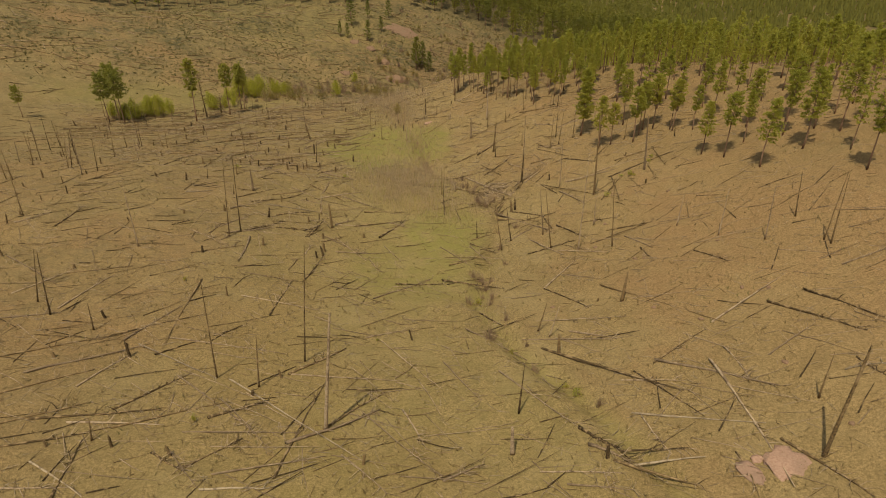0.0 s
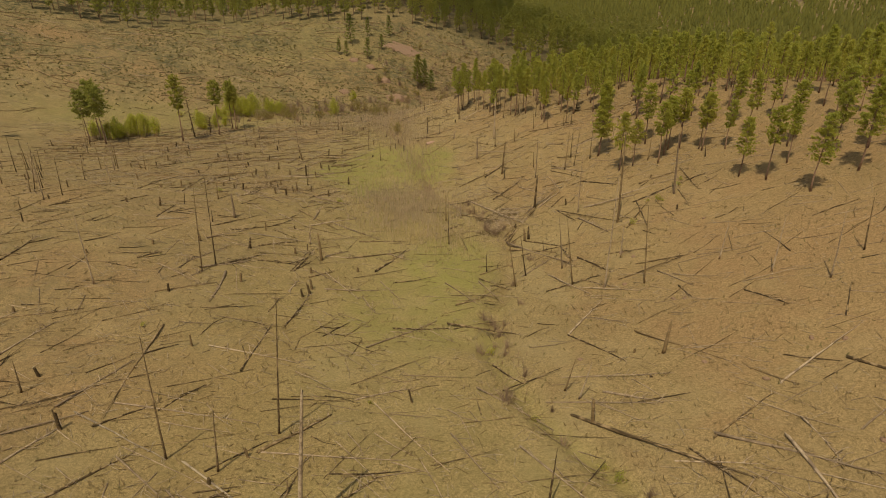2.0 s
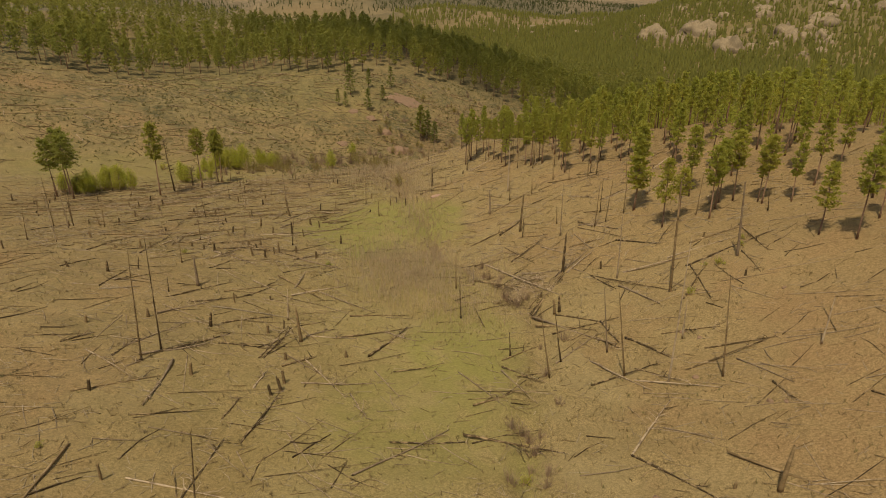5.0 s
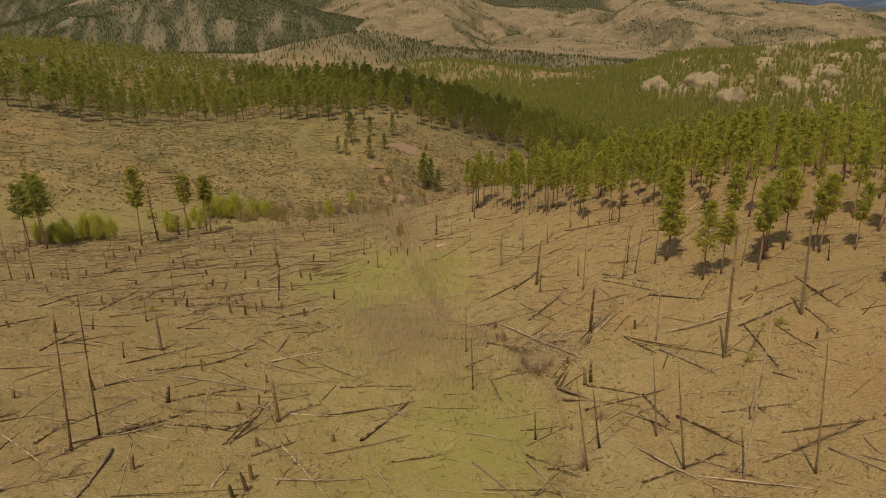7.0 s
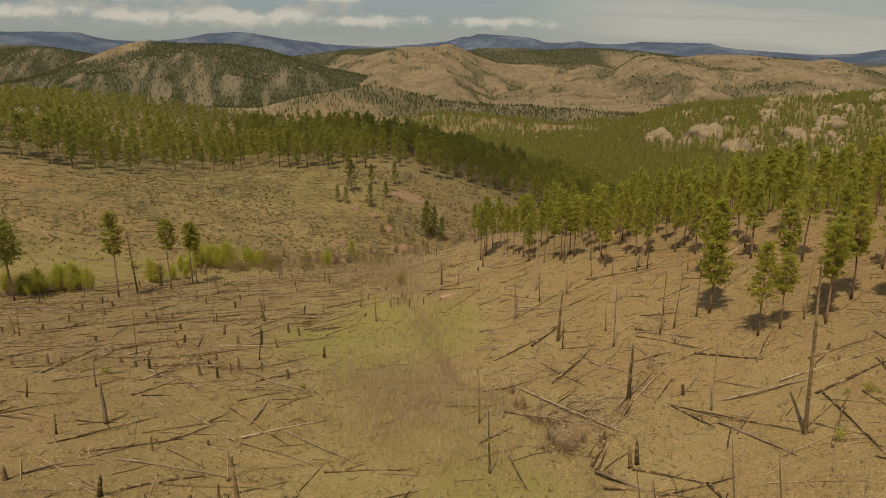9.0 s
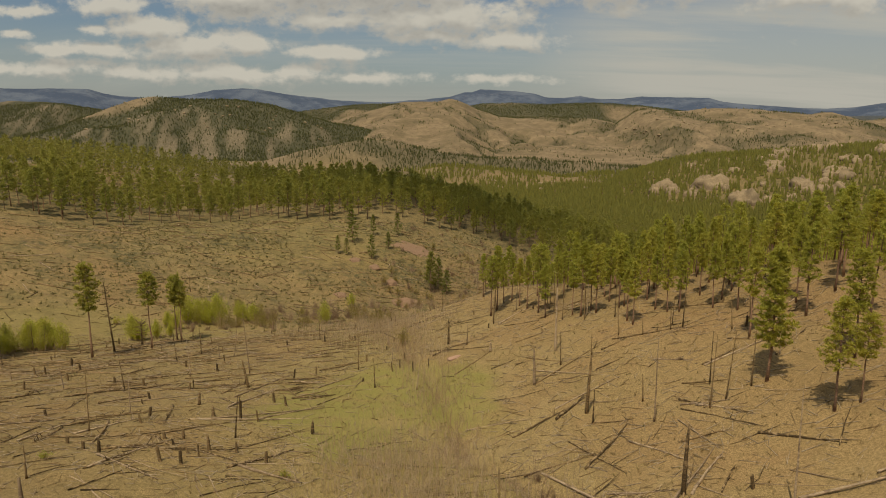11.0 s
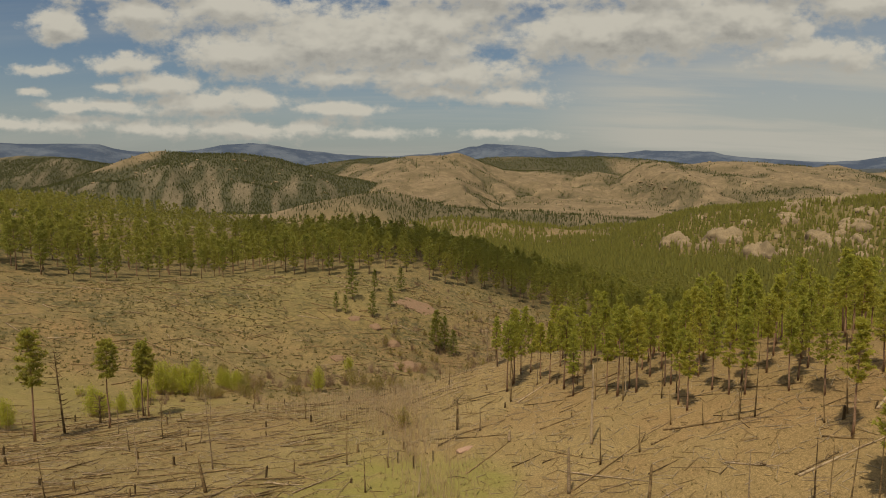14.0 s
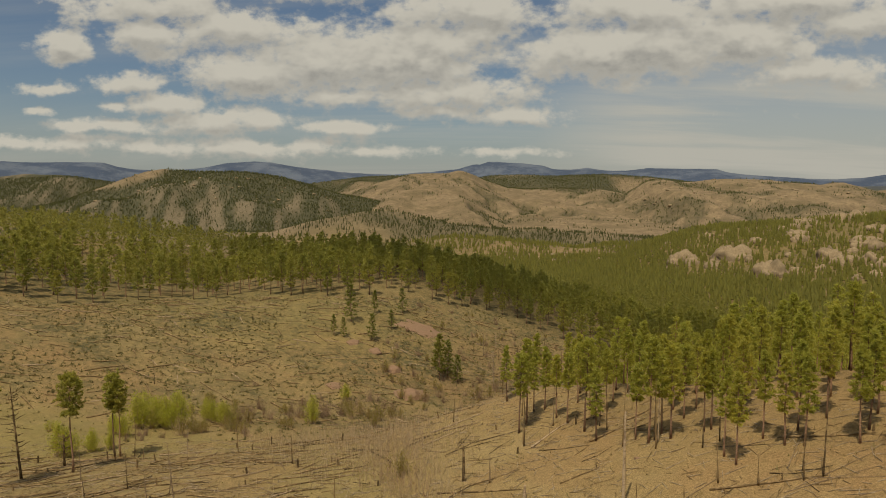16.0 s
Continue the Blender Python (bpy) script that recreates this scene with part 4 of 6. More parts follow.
for n, (x, y, tall) in enumerate(VALLEY_PINES):
    if n < 4:
        plant_pine(VALLEY_KINDS[(0, 1, 2, 1)[n]], x, y, tall, rnd.uniform(0, 360), "tall olive-green pine beside pale willows", "pines by the willows")
    else:
        plant_pine(DARK_PINES[n % 2], x, y, tall, rnd.uniform(0, 360), "small dark-green pine on the open hillside", "pines on the hillside")
for x, y, tall in ((-85.0, 178, 14.5), (-88.5, 183, 15.5), (-90.5, 181, 13.5), (-112, 178, 8.5), (-8, 300, 11), (-5, 297, 8.5), (-11, 303, 9)):
    plant_pine(DARK_PINES[0] if x > -20 else BROAD_VALLEY, x, y, tall, rnd.uniform(0, 360), "dark-green pine in a close group", "pines by the willows")

# the wood on the near spur
spots = []
while len(spots) < 730:
    x, y = rnd.uniform(2, 190), rnd.uniform(92, 275)
    if x < float(wood_edge(y)) + rnd.uniform(0, 5) or x > 0.62 * y + 26:
        continue
    thin = 2.4 if y > 176 and x < 24 else 3.0 if y > 160 else 4.3
    if lattice(x, y, 26, 50) < -0.35 and rnd.random() < 0.75:
        continue
    if any((x - a) ** 2 + (y - b) ** 2 < thin * thin for a, b in planted):
        continue
    planted.append((x, y))
    spots.append((x, y))
spots.sort(key=lambda s: s[0] - float(wood_edge(s[1])) + 0.15 * s[1])
for n, (x, y) in enumerate(spots[:185]):
    plant_pine(rnd.choice(TALL_PINES + SPARE_PINES if n < 100 else MIDDLE_PINES + SPARE_PINES[:1]), x, y, rnd.uniform(7.5, 10.5) if y < 128 else rnd.uniform(8.2, 11.8), rnd.uniform(0, 360), WOOD_LABEL, "pines of the near wood", rnd.uniform(-2, 2))


def pine_stuff(name, seeds, places, leaves, label, tall, branches, tufts, blades, size, sides=4, wide=2.0):
    shapes = [pine_shapes(s, tall, 0.28, wide, branches, tufts, blades, size, sides, limbs=False) for s in seeds]
    tagged(scattered(name + "_trunks", [s[0] for s in shapes], places, PINE_BARK), label + ", bare brown trunks", "pine trunks", kind="stuff")
    tagged(scattered(name + "_crowns", [s[1] for s in shapes], places, leaves), label + ", green needle crowns", "pine wood", kind="stuff")


pine_stuff("near_wood", (61, 62, 63), [(rnd.randrange(3), x, y, on_ground(x, y), rnd.uniform(0.62, 0.92), rnd.uniform(0, 6.28)) for x, y in spots[185:]], NEEDLES, "ponderosa pine wood on the spur", 12.0, 30, 5, 5, 0.66, wide=1.6)

# the wood on the facing ridge: single trees along its edge, the rest together
ridge, edge_trees = [], []
tries = 0
while len(ridge) < 1650 and tries < 60000:
    tries += 1
    x = rnd.uniform(-330, 150)
    depth = rnd.random() ** 1.4 * 210
    y = float(treeline(x)) + depth
    if abs(x + 4) > 0.70 * (y - 80) + 12 or (x > 60 and y < 340):
        continue
    gap = 5.2 + 1.6 * max(0.0, 1 - depth / 90)
    if (x < -70 or depth < 16) and depth < 110 and lattice(x, y, 17, 52) < -0.28 or x < -60 and depth < 150 and lattice(x, y, 40, 55) < -0.45:
        continue
    if any((x - a) ** 2 + (y - b) ** 2 < gap * gap for a, b, _ in ridge):
        continue
    ridge.append((x, y, depth))
edge_trees = sorted((r for r in ridge if r[0] < 40), key=lambda r: r[2])[:46]
RIDGE_KINDS = [pine_kind(s, 13.0, b, w, RIDGE_NEEDLES, 34, 7, 9, 0.70) for s, b, w in ((41, 0.28, 2.3), (42, 0.36, 2.6), (43, 0.22, 2.2))]
for x, y, depth in edge_trees:
    plant_pine(rnd.choice(RIDGE_KINDS), x, y, rnd.uniform(9.0, 17.0), rnd.uniform(0, 360), "dark-green pine at the edge of the ridge wood", "pines along the ridge wood")
chosen = {(x, y) for x, y, _ in edge_trees}
behind = sorted((r for r in ridge if (r[0], r[1]) not in chosen), key=lambda r: r[2])
rest = [(rnd.randrange(3), x, y, on_ground(x, y), rnd.uniform(0.72, 1.3), rnd.uniform(0, 6.28)) for x, y, _ in behind[:700]]
DEEP_RIDGE = [(rnd.randrange(4), x, y, on_ground(x, y) + 1.5, rnd.uniform(0.85, 1.3), rnd.uniform(0, 6.28)) for x, y, _ in behind[700:]]
pine_stuff("ridge_wood", (71, 72, 73), rest, RIDGE_NEEDLES, "dense dark pine wood on the ridge", 13.0, 25, 5, 5, 1.05, wide=2.3)


def cone_tree(seed, rings=3, sides=6):
    """A far conifer: ragged skirts of needles round a stem, 10 m high."""
    r2 = random.Random(seed)
    s = Shape()
    for n in range(rings):
        low, high, wide = 1.2 + n * 8.0 / rings, 4.6 + (n + 1) * 5.4 / rings, (1.9 - 1.25 * n / rings) * r2.uniform(0.85, 1.15)
        b = len(s.points)
        s.points.append((r2.uniform(-0.2, 0.2), r2.uniform(-0.2, 0.2), min(high, 10.2)))
        for k in range(sides):
            w = 6.283 * k / sides + n
            f = wide * r2.uniform(0.65, 1.2)
            s.points.append((f * math.cos(w), f * math.sin(w), low + r2.uniform(-0.5, 0.5)))
        s.faces += [(b, b + 1 + k, b + 1 + (k + 1) % sides) for k in range(sides)]
    return s


CONES = [cone_tree(s, 2, 6) for s in range(4)]
LOW_CONES = [cone_tree(s, 2, 4) for s in range(10, 14)]
FAR_CONES = [cone_tree(s, 1, 5) for s in range(20, 24)]


tagged(scattered("ridge_wood_beyond", [pine_shapes(s, 10.0, 0.3, 2.0, 11, 3, 3, 1.35, 4, limbs=False)[1] for s in range(74, 78)], DEEP_RIDGE, VALLEY_NEEDLES), "dense dark pine wood over the ridge's back", "pine wood", kind="stuff")


def strew(count, near, far, left, right, dense, seed, gap=0.0):
    """Places spread over a stretch of the view, kept by how dense the growth is there."""
    g = np.random.default_rng(seed)
    r, a = np.sqrt(g.uniform(near * near, far * far, count)), np.radians(g.uniform(left, right, count))
    x, y = r * np.sin(a), 70 + r * np.cos(a)
    keep = g.random(count) < dense(x, y)
    return x[keep], y[keep], g


def far_wood(name, shapes, count, near, far, left, right, dense, seed, low, high, label, leaves=FAR_NEEDLES, sink=0.6):
    x, y, g = strew(count, near, far, left, right, dense, seed)
    z, size, turn, kind = height(x, y) - sink, g.uniform(low, high, len(x)), g.uniform(0, 6.28, len(x)), g.integers(0, len(shapes), len(x))
    tagged(scattered(name, shapes, np.stack([kind, x, y, z, size, turn], -1).tolist(), leaves), label, "conifer wood", kind="stuff")


def rocky(x, y):
    return np.clip((x - 215) / 60, 0, 1) * np.clip((y - 640 - 0.10 * (x - 215)) / 90, 0, 1) * np.clip((1100 - y) / 100, 0, 1)


def valley_growth(x, y):
    among = np.clip(0.75 + 0.6 * lattice(x, y, 34, 65), 0.4, 1.0)
    return np.where((y > treeline(x) + 110) & (x > -70) & (beyond_form(x, y)[1] < WOODED_RISE), np.where(beyond_form(x, y)[1] == LOW_RISE, np.where(land(x, y) > far_floor(y) + 5, 0.5 * hill_growth(x, y), 1.0), 1.0), 0.0) * (1 - rocky(x, y) * (1 - 0.85 * among)) * (0.85 + 0.4 * lattice(x, y, 60, 60))


def far_floor(y):
    return 20 - 100 * (1 - np.exp(-np.clip(y + 50, 0, None) / 600))


far_wood("valley_wood", CONES, 34000, 330, 1060, -16, 37, valley_growth, 81, 0.55, 0.95, "dense dark conifer wood filling the valley", VALLEY_NEEDLES)
far_wood("sparse_wood", LOW_CONES, 30000, 860, 1650, -37, 37, lambda x, y: 0.9 * hill_growth(x, y) * (beyond_form(x, y)[1] > LOW_RISE) * (y > 1020), 82, 0.40, 0.72, "scattered conifers on low stony hills")
far_wood("hill_wood", FAR_CONES, 92000, 1450, 3000, -38, 4, lambda x, y: hill_growth(x, y) * np.isin(beyond_form(x, y)[1], (DARK_HILL, LEFT_HILLS)), 83, 0.38, 0.72, "dark conifers on the crest and stony faces of the far hill")
far_wood("gully_wood", FAR_CONES, 70000, 1550, 3250, -16, 38, lambda x, y: hill_growth(x, y) * np.isin(beyond_form(x, y)[1], (BROWN_SPUR, BROWN_RIGHT, BROWN_MIDDLE, BEHIND)), 84, 0.38, 0.72, "dark conifers in the gullies of brown hills")


# ---- dead wood ----
def log_shape(seed, long=10.0, thick=0.17, sides=7):
    """A fallen trunk lying along x, tapered, slightly crooked, with a splintered butt."""
    r2 = random.Random(seed)
    s, path, radii = Shape(), [], []
    bow, kink = r2.gauss(0, 0.12), r2.choice((0, 0, r2.gauss(0, 0.3)))
    for n in range(8):
        f = n / 7
        path.append((-long / 2 + long * f, bow * math.sin(3.1 * f) + kink * abs(f - 0.55) + r2.gauss(0, 0.04), r2.gauss(0, 0.03)))
        radii.append(thick * (1.08 - 0.72 * f) * r2.uniform(0.82, 1.14))
    s.tube(path, radii, sides)
    for k in range(sides):
        x, y, z = s.points[k]
        s.points[k] = (x - r2.uniform(0, 0.35), y, z)
    return s


def branch_shape(seed, long=1.2):
    r2 = random.Random(seed)
    s = Shape()
    p = [Vector((0, 0, 0))]
    for n in range(3):
        p.append(p[-1] + Vector((r2.uniform(0.1, 0.5), r2.uniform(-0.25, 0.25), r2.uniform(0.15, 0.5))) * long / 2)
    s.tube(p, [0.035, 0.026, 0.018, 0.006], 4, cap=False)
    q = p[1]
    s.tube([q, q + Vector((r2.uniform(-0.3, 0.3), r2.uniform(-0.4, 0.4), 0.3)) * long / 2], [0.018, 0.005], 3, cap=False)
    return s


LOG_MESHES = {surface: [log_shape(100 + n).mesh("trunk", surface) for n in range(11)] for surface in (CHARRED, WEATHERED, BLEACHED)}
BRANCH_MESHES = {surface: [branch_shape(200 + n).mesh("branch", surface) for n in range(6)] for surface in (CHARRED, WEATHERED, BLEACHED)}
LOG_LABELS = {CHARRED: "charred dark fallen pine trunk with broken branches", WEATHERED: "grey-brown weathered fallen pine trunk on dry grass", BLEACHED: "pale bleached barkless fallen trunk on dry grass"}


def lay_log(x, y, heading, long, thick, surface, r2):
    c, s = math.cos(radians(heading)), math.sin(radians(heading))
    r = 0.8 * thick
    a = Vector((x - c * long / 2, y - s * long / 2, 0))
    b = Vector((x + c * long / 2, y + s * long / 2, 0))
    heights = [on_ground(a.x + (b.x - a.x) * f, a.y + (b.y - a.y) * f) for f in (0.0, 0.25, 0.5, 0.75, 1.0)]
    slope = (heights[4] + heights[3] - heights[0] - heights[1]) / 1.5 / long
    middle = max(h - slope * long * (f - 0.5) for h, f in zip(heights, (0.0, 0.25, 0.5, 0.75, 1.0)))
    mesh = r2.choice(LOG_MESHES[surface])
    log = new("fallen_log", mesh)
    k = thick / 0.17
    log.matrix_basis = Matrix.Translation((x, y, (middle + sum(heights) / 5) / 2 + r * 0.75)) @ pose(0, 0, 0, 0, -math.degrees(math.atan(slope)), heading) @ Matrix.Diagonal((long / 10, k, k, 1))
    for n in range(r2.randrange(1, 5)):
        f = r2.uniform(-0.1, 0.42)
        limb = part("branch", r2.choice(BRANCH_MESHES[surface]), log)
        size = r2.uniform(0.6, 1.7)
        limb.matrix_basis = pose(10 * f, 0, 0, r2.uniform(-80, 80), 0, r2.choice((0, 0, 180)) + r2.uniform(-20, 20)) @ Matrix.Diagonal((size * 10 / long, size / k, size / k, 1))
    return tagged(log, LOG_LABELS[surface], "fallen log", "fallen trunks on the slopes")


rnd = random.Random(21)
for rows, thick, surface in ((STOUT_NEAR + STOUT_MIDDLE + STOUT_FAR + STOUT_LATER, 0.138, CHARRED), (CHARRED_NEAR + CHARRED_MIDDLE + CHARRED_FAR + CHARRED_LATER, 0.098, CHARRED), (GREY_NEAR + GREY_MIDDLE + GREY_FAR + GREY_LATER, 0.08, WEATHERED), (BLEACHED_NEAR + BLEACHED_FAR, 0.095, BLEACHED)):
    for n, (x, y, heading, long) in enumerate(rows):
        lay_log(x, y, heading, long, thick * rnd.uniform(0.85, 1.15), WEATHERED if surface == CHARRED and n % 3 == 2 else surface, rnd)

# more trunks, strewn the way the wind threw them
loose = 0
while loose < 66:
    x, y = rnd.uniform(-110, 45), rnd.uniform(92, 225)
    if abs(x + 3) > 0.72 * (y - 60) or x > float(wood_edge(y)) + 6 or y > 214 - 0.25 * abs(x + 20):
        continue
    if blob(x, y, -11, 148, 12, 16, 20) > 0.3 or (x > -8 and x < 6 and y < 130):
        continue
    west = x < -6
    turn = rnd.gauss(28, 16) if west else rnd.choice((rnd.gauss(35, 18), rnd.gauss(-45, 20)))
    if rnd.random() < 0.16:
        turn = rnd.uniform(-60, -10)
    lay_log(x, y, turn, rnd.uniform(4, 10), rnd.uniform(0.08, 0.14), rnd.choice((CHARRED, CHARRED, WEATHERED)), rnd)
    loose += 1


def stick_places(count, dense, seed):
    g = random.Random(seed)
    rows = []
    while len(rows) < count:
        x, y = g.uniform(-190, 70), g.uniform(28, 370)
        if g.random() < dense(x, y):
            rows.append((x, y))
    return rows


def strewn_sticks(name, surface, places, low, high, thick, heading, spread, label, seed, sides=4):
    g = random.Random(seed)
    s = Shape()
    for x, y in places:
        turn, long = radians(g.gauss(heading, spread)), g.uniform(low, high)
        dx, dy = math.cos(turn) * long / 2, math.sin(turn) * long / 2
        r = thick * g.uniform(0.7, 1.3)
        a, b, m = on_ground(x - dx, y - dy), on_ground(x + dx, y + dy), on_ground(x, y)
        s.tube([(x - dx, y - dy, a + r), (x + g.gauss(0, 0.1), y + g.gauss(0, 0.1), max(m, (a + b) / 2) + r * 0.8), (x + dx, y + dy, b + r + g.choice((0, 0, 0.25)))], [r, r * 0.8, r * 0.35], sides, cap=sides > 4)
        for k in range(2 if sides > 4 else 0):
            f, w = g.uniform(-0.3, 0.8), g.uniform(0, 6.28)
            at = Vector((x + dx * f, y + dy * f, m + (b - m) * f + r))
            s.tube([at, at + Vector((math.cos(w), math.sin(w), g.uniform(0.2, 0.9))) * g.uniform(0.4, 1.3)], [0.05, 0.015], 3, cap=False)
    tagged(new(name, s.mesh(name, surface)), label, "dead branches", kind="stuff")


def on_slopes(x, y):
    if abs(x + 3) > 0.72 * (y + 10) + 6 or (y < 285 and x > float(wood_edge(y)) + 4):
        return 0.0
    if y > 215 - 0.2 * abs(x + 20):
        return 1.0 if y < float(treeline(x)) - 2 and y > 250 else 0.06
    return (0.8 if x < -4 else 0.6) * (0.4 + 0.6 * float(lattice(x, y, 14, 70) > -0.2)) * (0.35 if blob(x, y, -6, 110, 10, 40, 20) > 0.4 else 1)


def facing_slope(x, y):
    return float(y > 240 + 0.1 * x and y < float(treeline(x)) - 3 and abs(x + 4) < 0.68 * y)


def wet_flat(x, y):
    return float(-95 < x < -18 and 148 < y < 212 - 0.25 * abs(x + 20))


def west_meadow(x, y):
    return float(x < -60 and 200 < y < 260 and abs(x + 4) < 0.68 * y)


strewn_sticks("hillside_trunks", CHARRED, stick_places(430, facing_slope, 36), 3, 10, 0.16, 3, 34, "dark fallen trunks strewn over the facing hillside", 46, 6)
strewn_sticks("grey_hillside_trunks", WEATHERED, stick_places(150, facing_slope, 37), 3, 9, 0.13, -15, 45, "grey fallen trunks strewn over the facing hillside", 47, 6)
strewn_sticks("fallen_trunks", CHARRED, stick_places(75, wet_flat, 38), 4, 9, 0.105, 18, 14, "dark fallen trunks lying below the willows", 48, 6)
strewn_sticks("fallen_poles", CHARRED, stick_places(190, wet_flat, 51), 3, 8, 0.08, 15, 30, "thin dark poles lying below the willows", 52)
strewn_sticks("grey_fallen_poles", WEATHERED, stick_places(120, wet_flat, 53), 2, 7, 0.07, 10, 45, "thin grey poles lying below the willows", 54)
strewn_sticks("crossed_trunks", WEATHERED, [(-30 + 8 * math.sin(7 * n), 258 + 9 * math.cos(5 * n)) for n in range(20)], 4, 8, 0.12, -48, 22, "grey crossed trunks in the valley bottom", 49, 6)
strewn_sticks("meadow_poles", CHARRED, stick_places(70, west_meadow, 39), 2, 7, 0.09, 20, 40, "dark poles strewn over the meadow", 50)
strewn_sticks("charred_poles", CHARRED, stick_places(900, on_slopes, 31), 2.0, 7, 0.065, 25, 35, "thin charred poles strewn over the grass", 41)
strewn_sticks("grey_poles", WEATHERED, stick_places(900, on_slopes, 32), 2, 8, 0.045, -30, 35, "thin grey dead branches strewn over the grass", 42)
strewn_sticks("pale_twigs", BLEACHED, stick_places(1900, on_slopes, 33), 0.8, 3.0, 0.028, 0, 90, "pale broken twigs on the grass", 43)


def near_ground(x, y):
    return (1.0 if x < stream(y) - 2 else 0.55) * (y < 135) * (abs(x + 3) < 0.72 * (y + 10) + 6) * (0.45 if blob(x, y, -3, 100, 11, 30, 20) > 0.4 else 1)


strewn_sticks("near_charred_poles", CHARRED, stick_places(260, near_ground, 34), 2.5, 9, 0.05, 35, 28, "thin charred poles strewn over the near grass", 44)
strewn_sticks("near_grey_poles", WEATHERED, stick_places(420, near_ground, 35), 2.5, 9, 0.04, -40, 25, "thin grey poles strewn over the near grass", 45)


def litter(name, surface, count, dense, low, high, thick, label, seed):
    """Short broken pieces of wood lying about."""
    g = random.Random(seed)
    s = Shape()
    for x, y in stick_places(count, dense, seed + 1):
        w, long = g.uniform(0, 6.283), g.uniform(low, high)
        dx, dy = math.cos(w) * long / 2, math.sin(w) * long / 2
        s.tube([(x - dx, y - dy, on_ground(x - dx, y - dy) + thick * 0.5), (x + dx, y + dy, on_ground(x + dx, y + dy) + thick + g.choice((0, 0.05, 0.15)))], [thick, thick * 0.5], 3, cap=False)
    tagged(new(name, s.mesh(name, surface)), label, "dead branches", kind="stuff")


litter("pale_litter", BLEACHED, 4400, near_ground, 0.3, 1.6, 0.028, "pale broken twigs littering the grass", 91)
litter("dark_litter", CHARRED, 2600, near_ground, 0.3, 1.6, 0.034, "charred broken twigs littering the grass", 93)


def middle_ground(x, y):
    return (1.0 if x < stream(y) - 2 else 0.9) * (118 < y < 222 - 0.2 * abs(x + 20)) * (abs(x + 3) < 0.72 * (y - 50) + 6) * (x < float(wood_edge(y)) + 14) * (0.3 if blob(x, y, -11, 148, 12, 16, 20) > 0.4 else 1)


litter("pale_scatter", BLEACHED, 3800, middle_ground, 0.5, 2.4, 0.05, "pale broken branches scattered over the grass", 111)
litter("dark_scatter", CHARRED, 2200, middle_ground, 0.5, 2.6, 0.05, "charred broken branches scattered over the grass", 113)


def brushwood(name, surface, rows, count, label, seed):
    """Broken twigs tangled round the fallen trunks."""
    g = random.Random(seed)
    s = Shape()
    for x, y, heading, long in rows:
        if y > 175:
            continue
        for n in range(count):
            f, w = g.uniform(-0.2, 0.52) * long, radians(heading) + g.choice((-1, 1)) * g.uniform(0.3, 1.5)
            ax, ay = x + math.cos(radians(heading)) * f, y + math.sin(radians(heading)) * f
            reach = g.uniform(0.4, 1.7)
            z = on_ground(ax, ay) + g.uniform(0.03, 0.2)
            bx, by = ax + math.cos(w) * reach, ay + math.sin(w) * reach
            s.tube([(ax, ay, z), ((ax + bx) / 2 + g.gauss(0, 0.1), (ay + by) / 2 + g.gauss(0, 0.1), z + g.uniform(0, 0.25)), (bx, by, max(on_ground(bx, by) + 0.02, z + g.uniform(-0.2, 0.4)))], [0.030, 0.020, 0.008], 3, cap=False)
    tagged(new(name, s.mesh(name, surface)), label, "dead branches", kind="stuff")


brushwood("grey_brushwood", WEATHERED, STOUT_NEAR + STOUT_MIDDLE + CHARRED_NEAR + CHARRED_MIDDLE + GREY_NEAR + STOUT_FAR + STOUT_LATER, 11, "grey broken twigs tangled round fallen trunks", 95)
brushwood("dark_brushwood", CHARRED, STOUT_NEAR + STOUT_MIDDLE + CHARRED_MIDDLE + GREY_MIDDLE + CHARRED_FAR, 8, "charred broken twigs tangled round fallen trunks", 96)
brushwood("slope_brushwood", WEATHERED, CHARRED_LATER + GREY_FAR + GREY_LATER + GREY_MIDDLE, 8, "grey broken twigs tangled round trunks farther off", 99)
brushwood("brush_pile", WEATHERED, [(9.5 + 2.2 * math.sin(4.0 * n), 114.5 + 3.0 * math.cos(2.7 * n), 47 * n % 180 - 90, 3.0) for n in range(26)], 14, "tangled grey brushwood heaped in the gully", 97)
brushwood("dark_brush_pile", CHARRED, [(8.5 + 2.5 * math.sin(5.0 * n), 113 + 3.5 * math.cos(3.1 * n), 61 * n % 180 - 90, 3.5) for n in range(20)], 12, "tangled charred brushwood heaped in the gully", 98)


def snag_kind(seed, tall, thick, surface, stubs, taper=0.74):
    """A standing dead trunk: tapered, a little crooked, with a splintered top and broken-off branches."""
    r2 = random.Random(seed)
    s, path, radii = Shape(), [], []
    x = y = 0.0
    for n in range(8):
        f = n / 7
        path.append((x, y, -0.25 + (tall + 0.25) * f))
        radii.append(thick * ((1.2 if n == 0 else 1.0) - taper * f ** 1.2) * r2.uniform(0.93, 1.07))
        x, y = x + r2.gauss(0, 0.012) * tall / 7, y + r2.gauss(0, 0.012) * tall / 7
    s.tube(path, radii, 7)
    for k in range(7):
        p = s.points[-7 + k]
        s.points[-7 + k] = (p[0], p[1], p[2] + r2.uniform(-0.09, 0.06) * min(tall + 1, 6))
    limbs = []
    for n in range(stubs):
        f = r2.uniform(0.35, 0.97)
        w = r2.uniform(0, 360)
        limbs.append((f * tall, w, r2.uniform(0.25, 0.8) * (1.25 - f)))
    return s.mesh("trunk", surface), limbs, tall


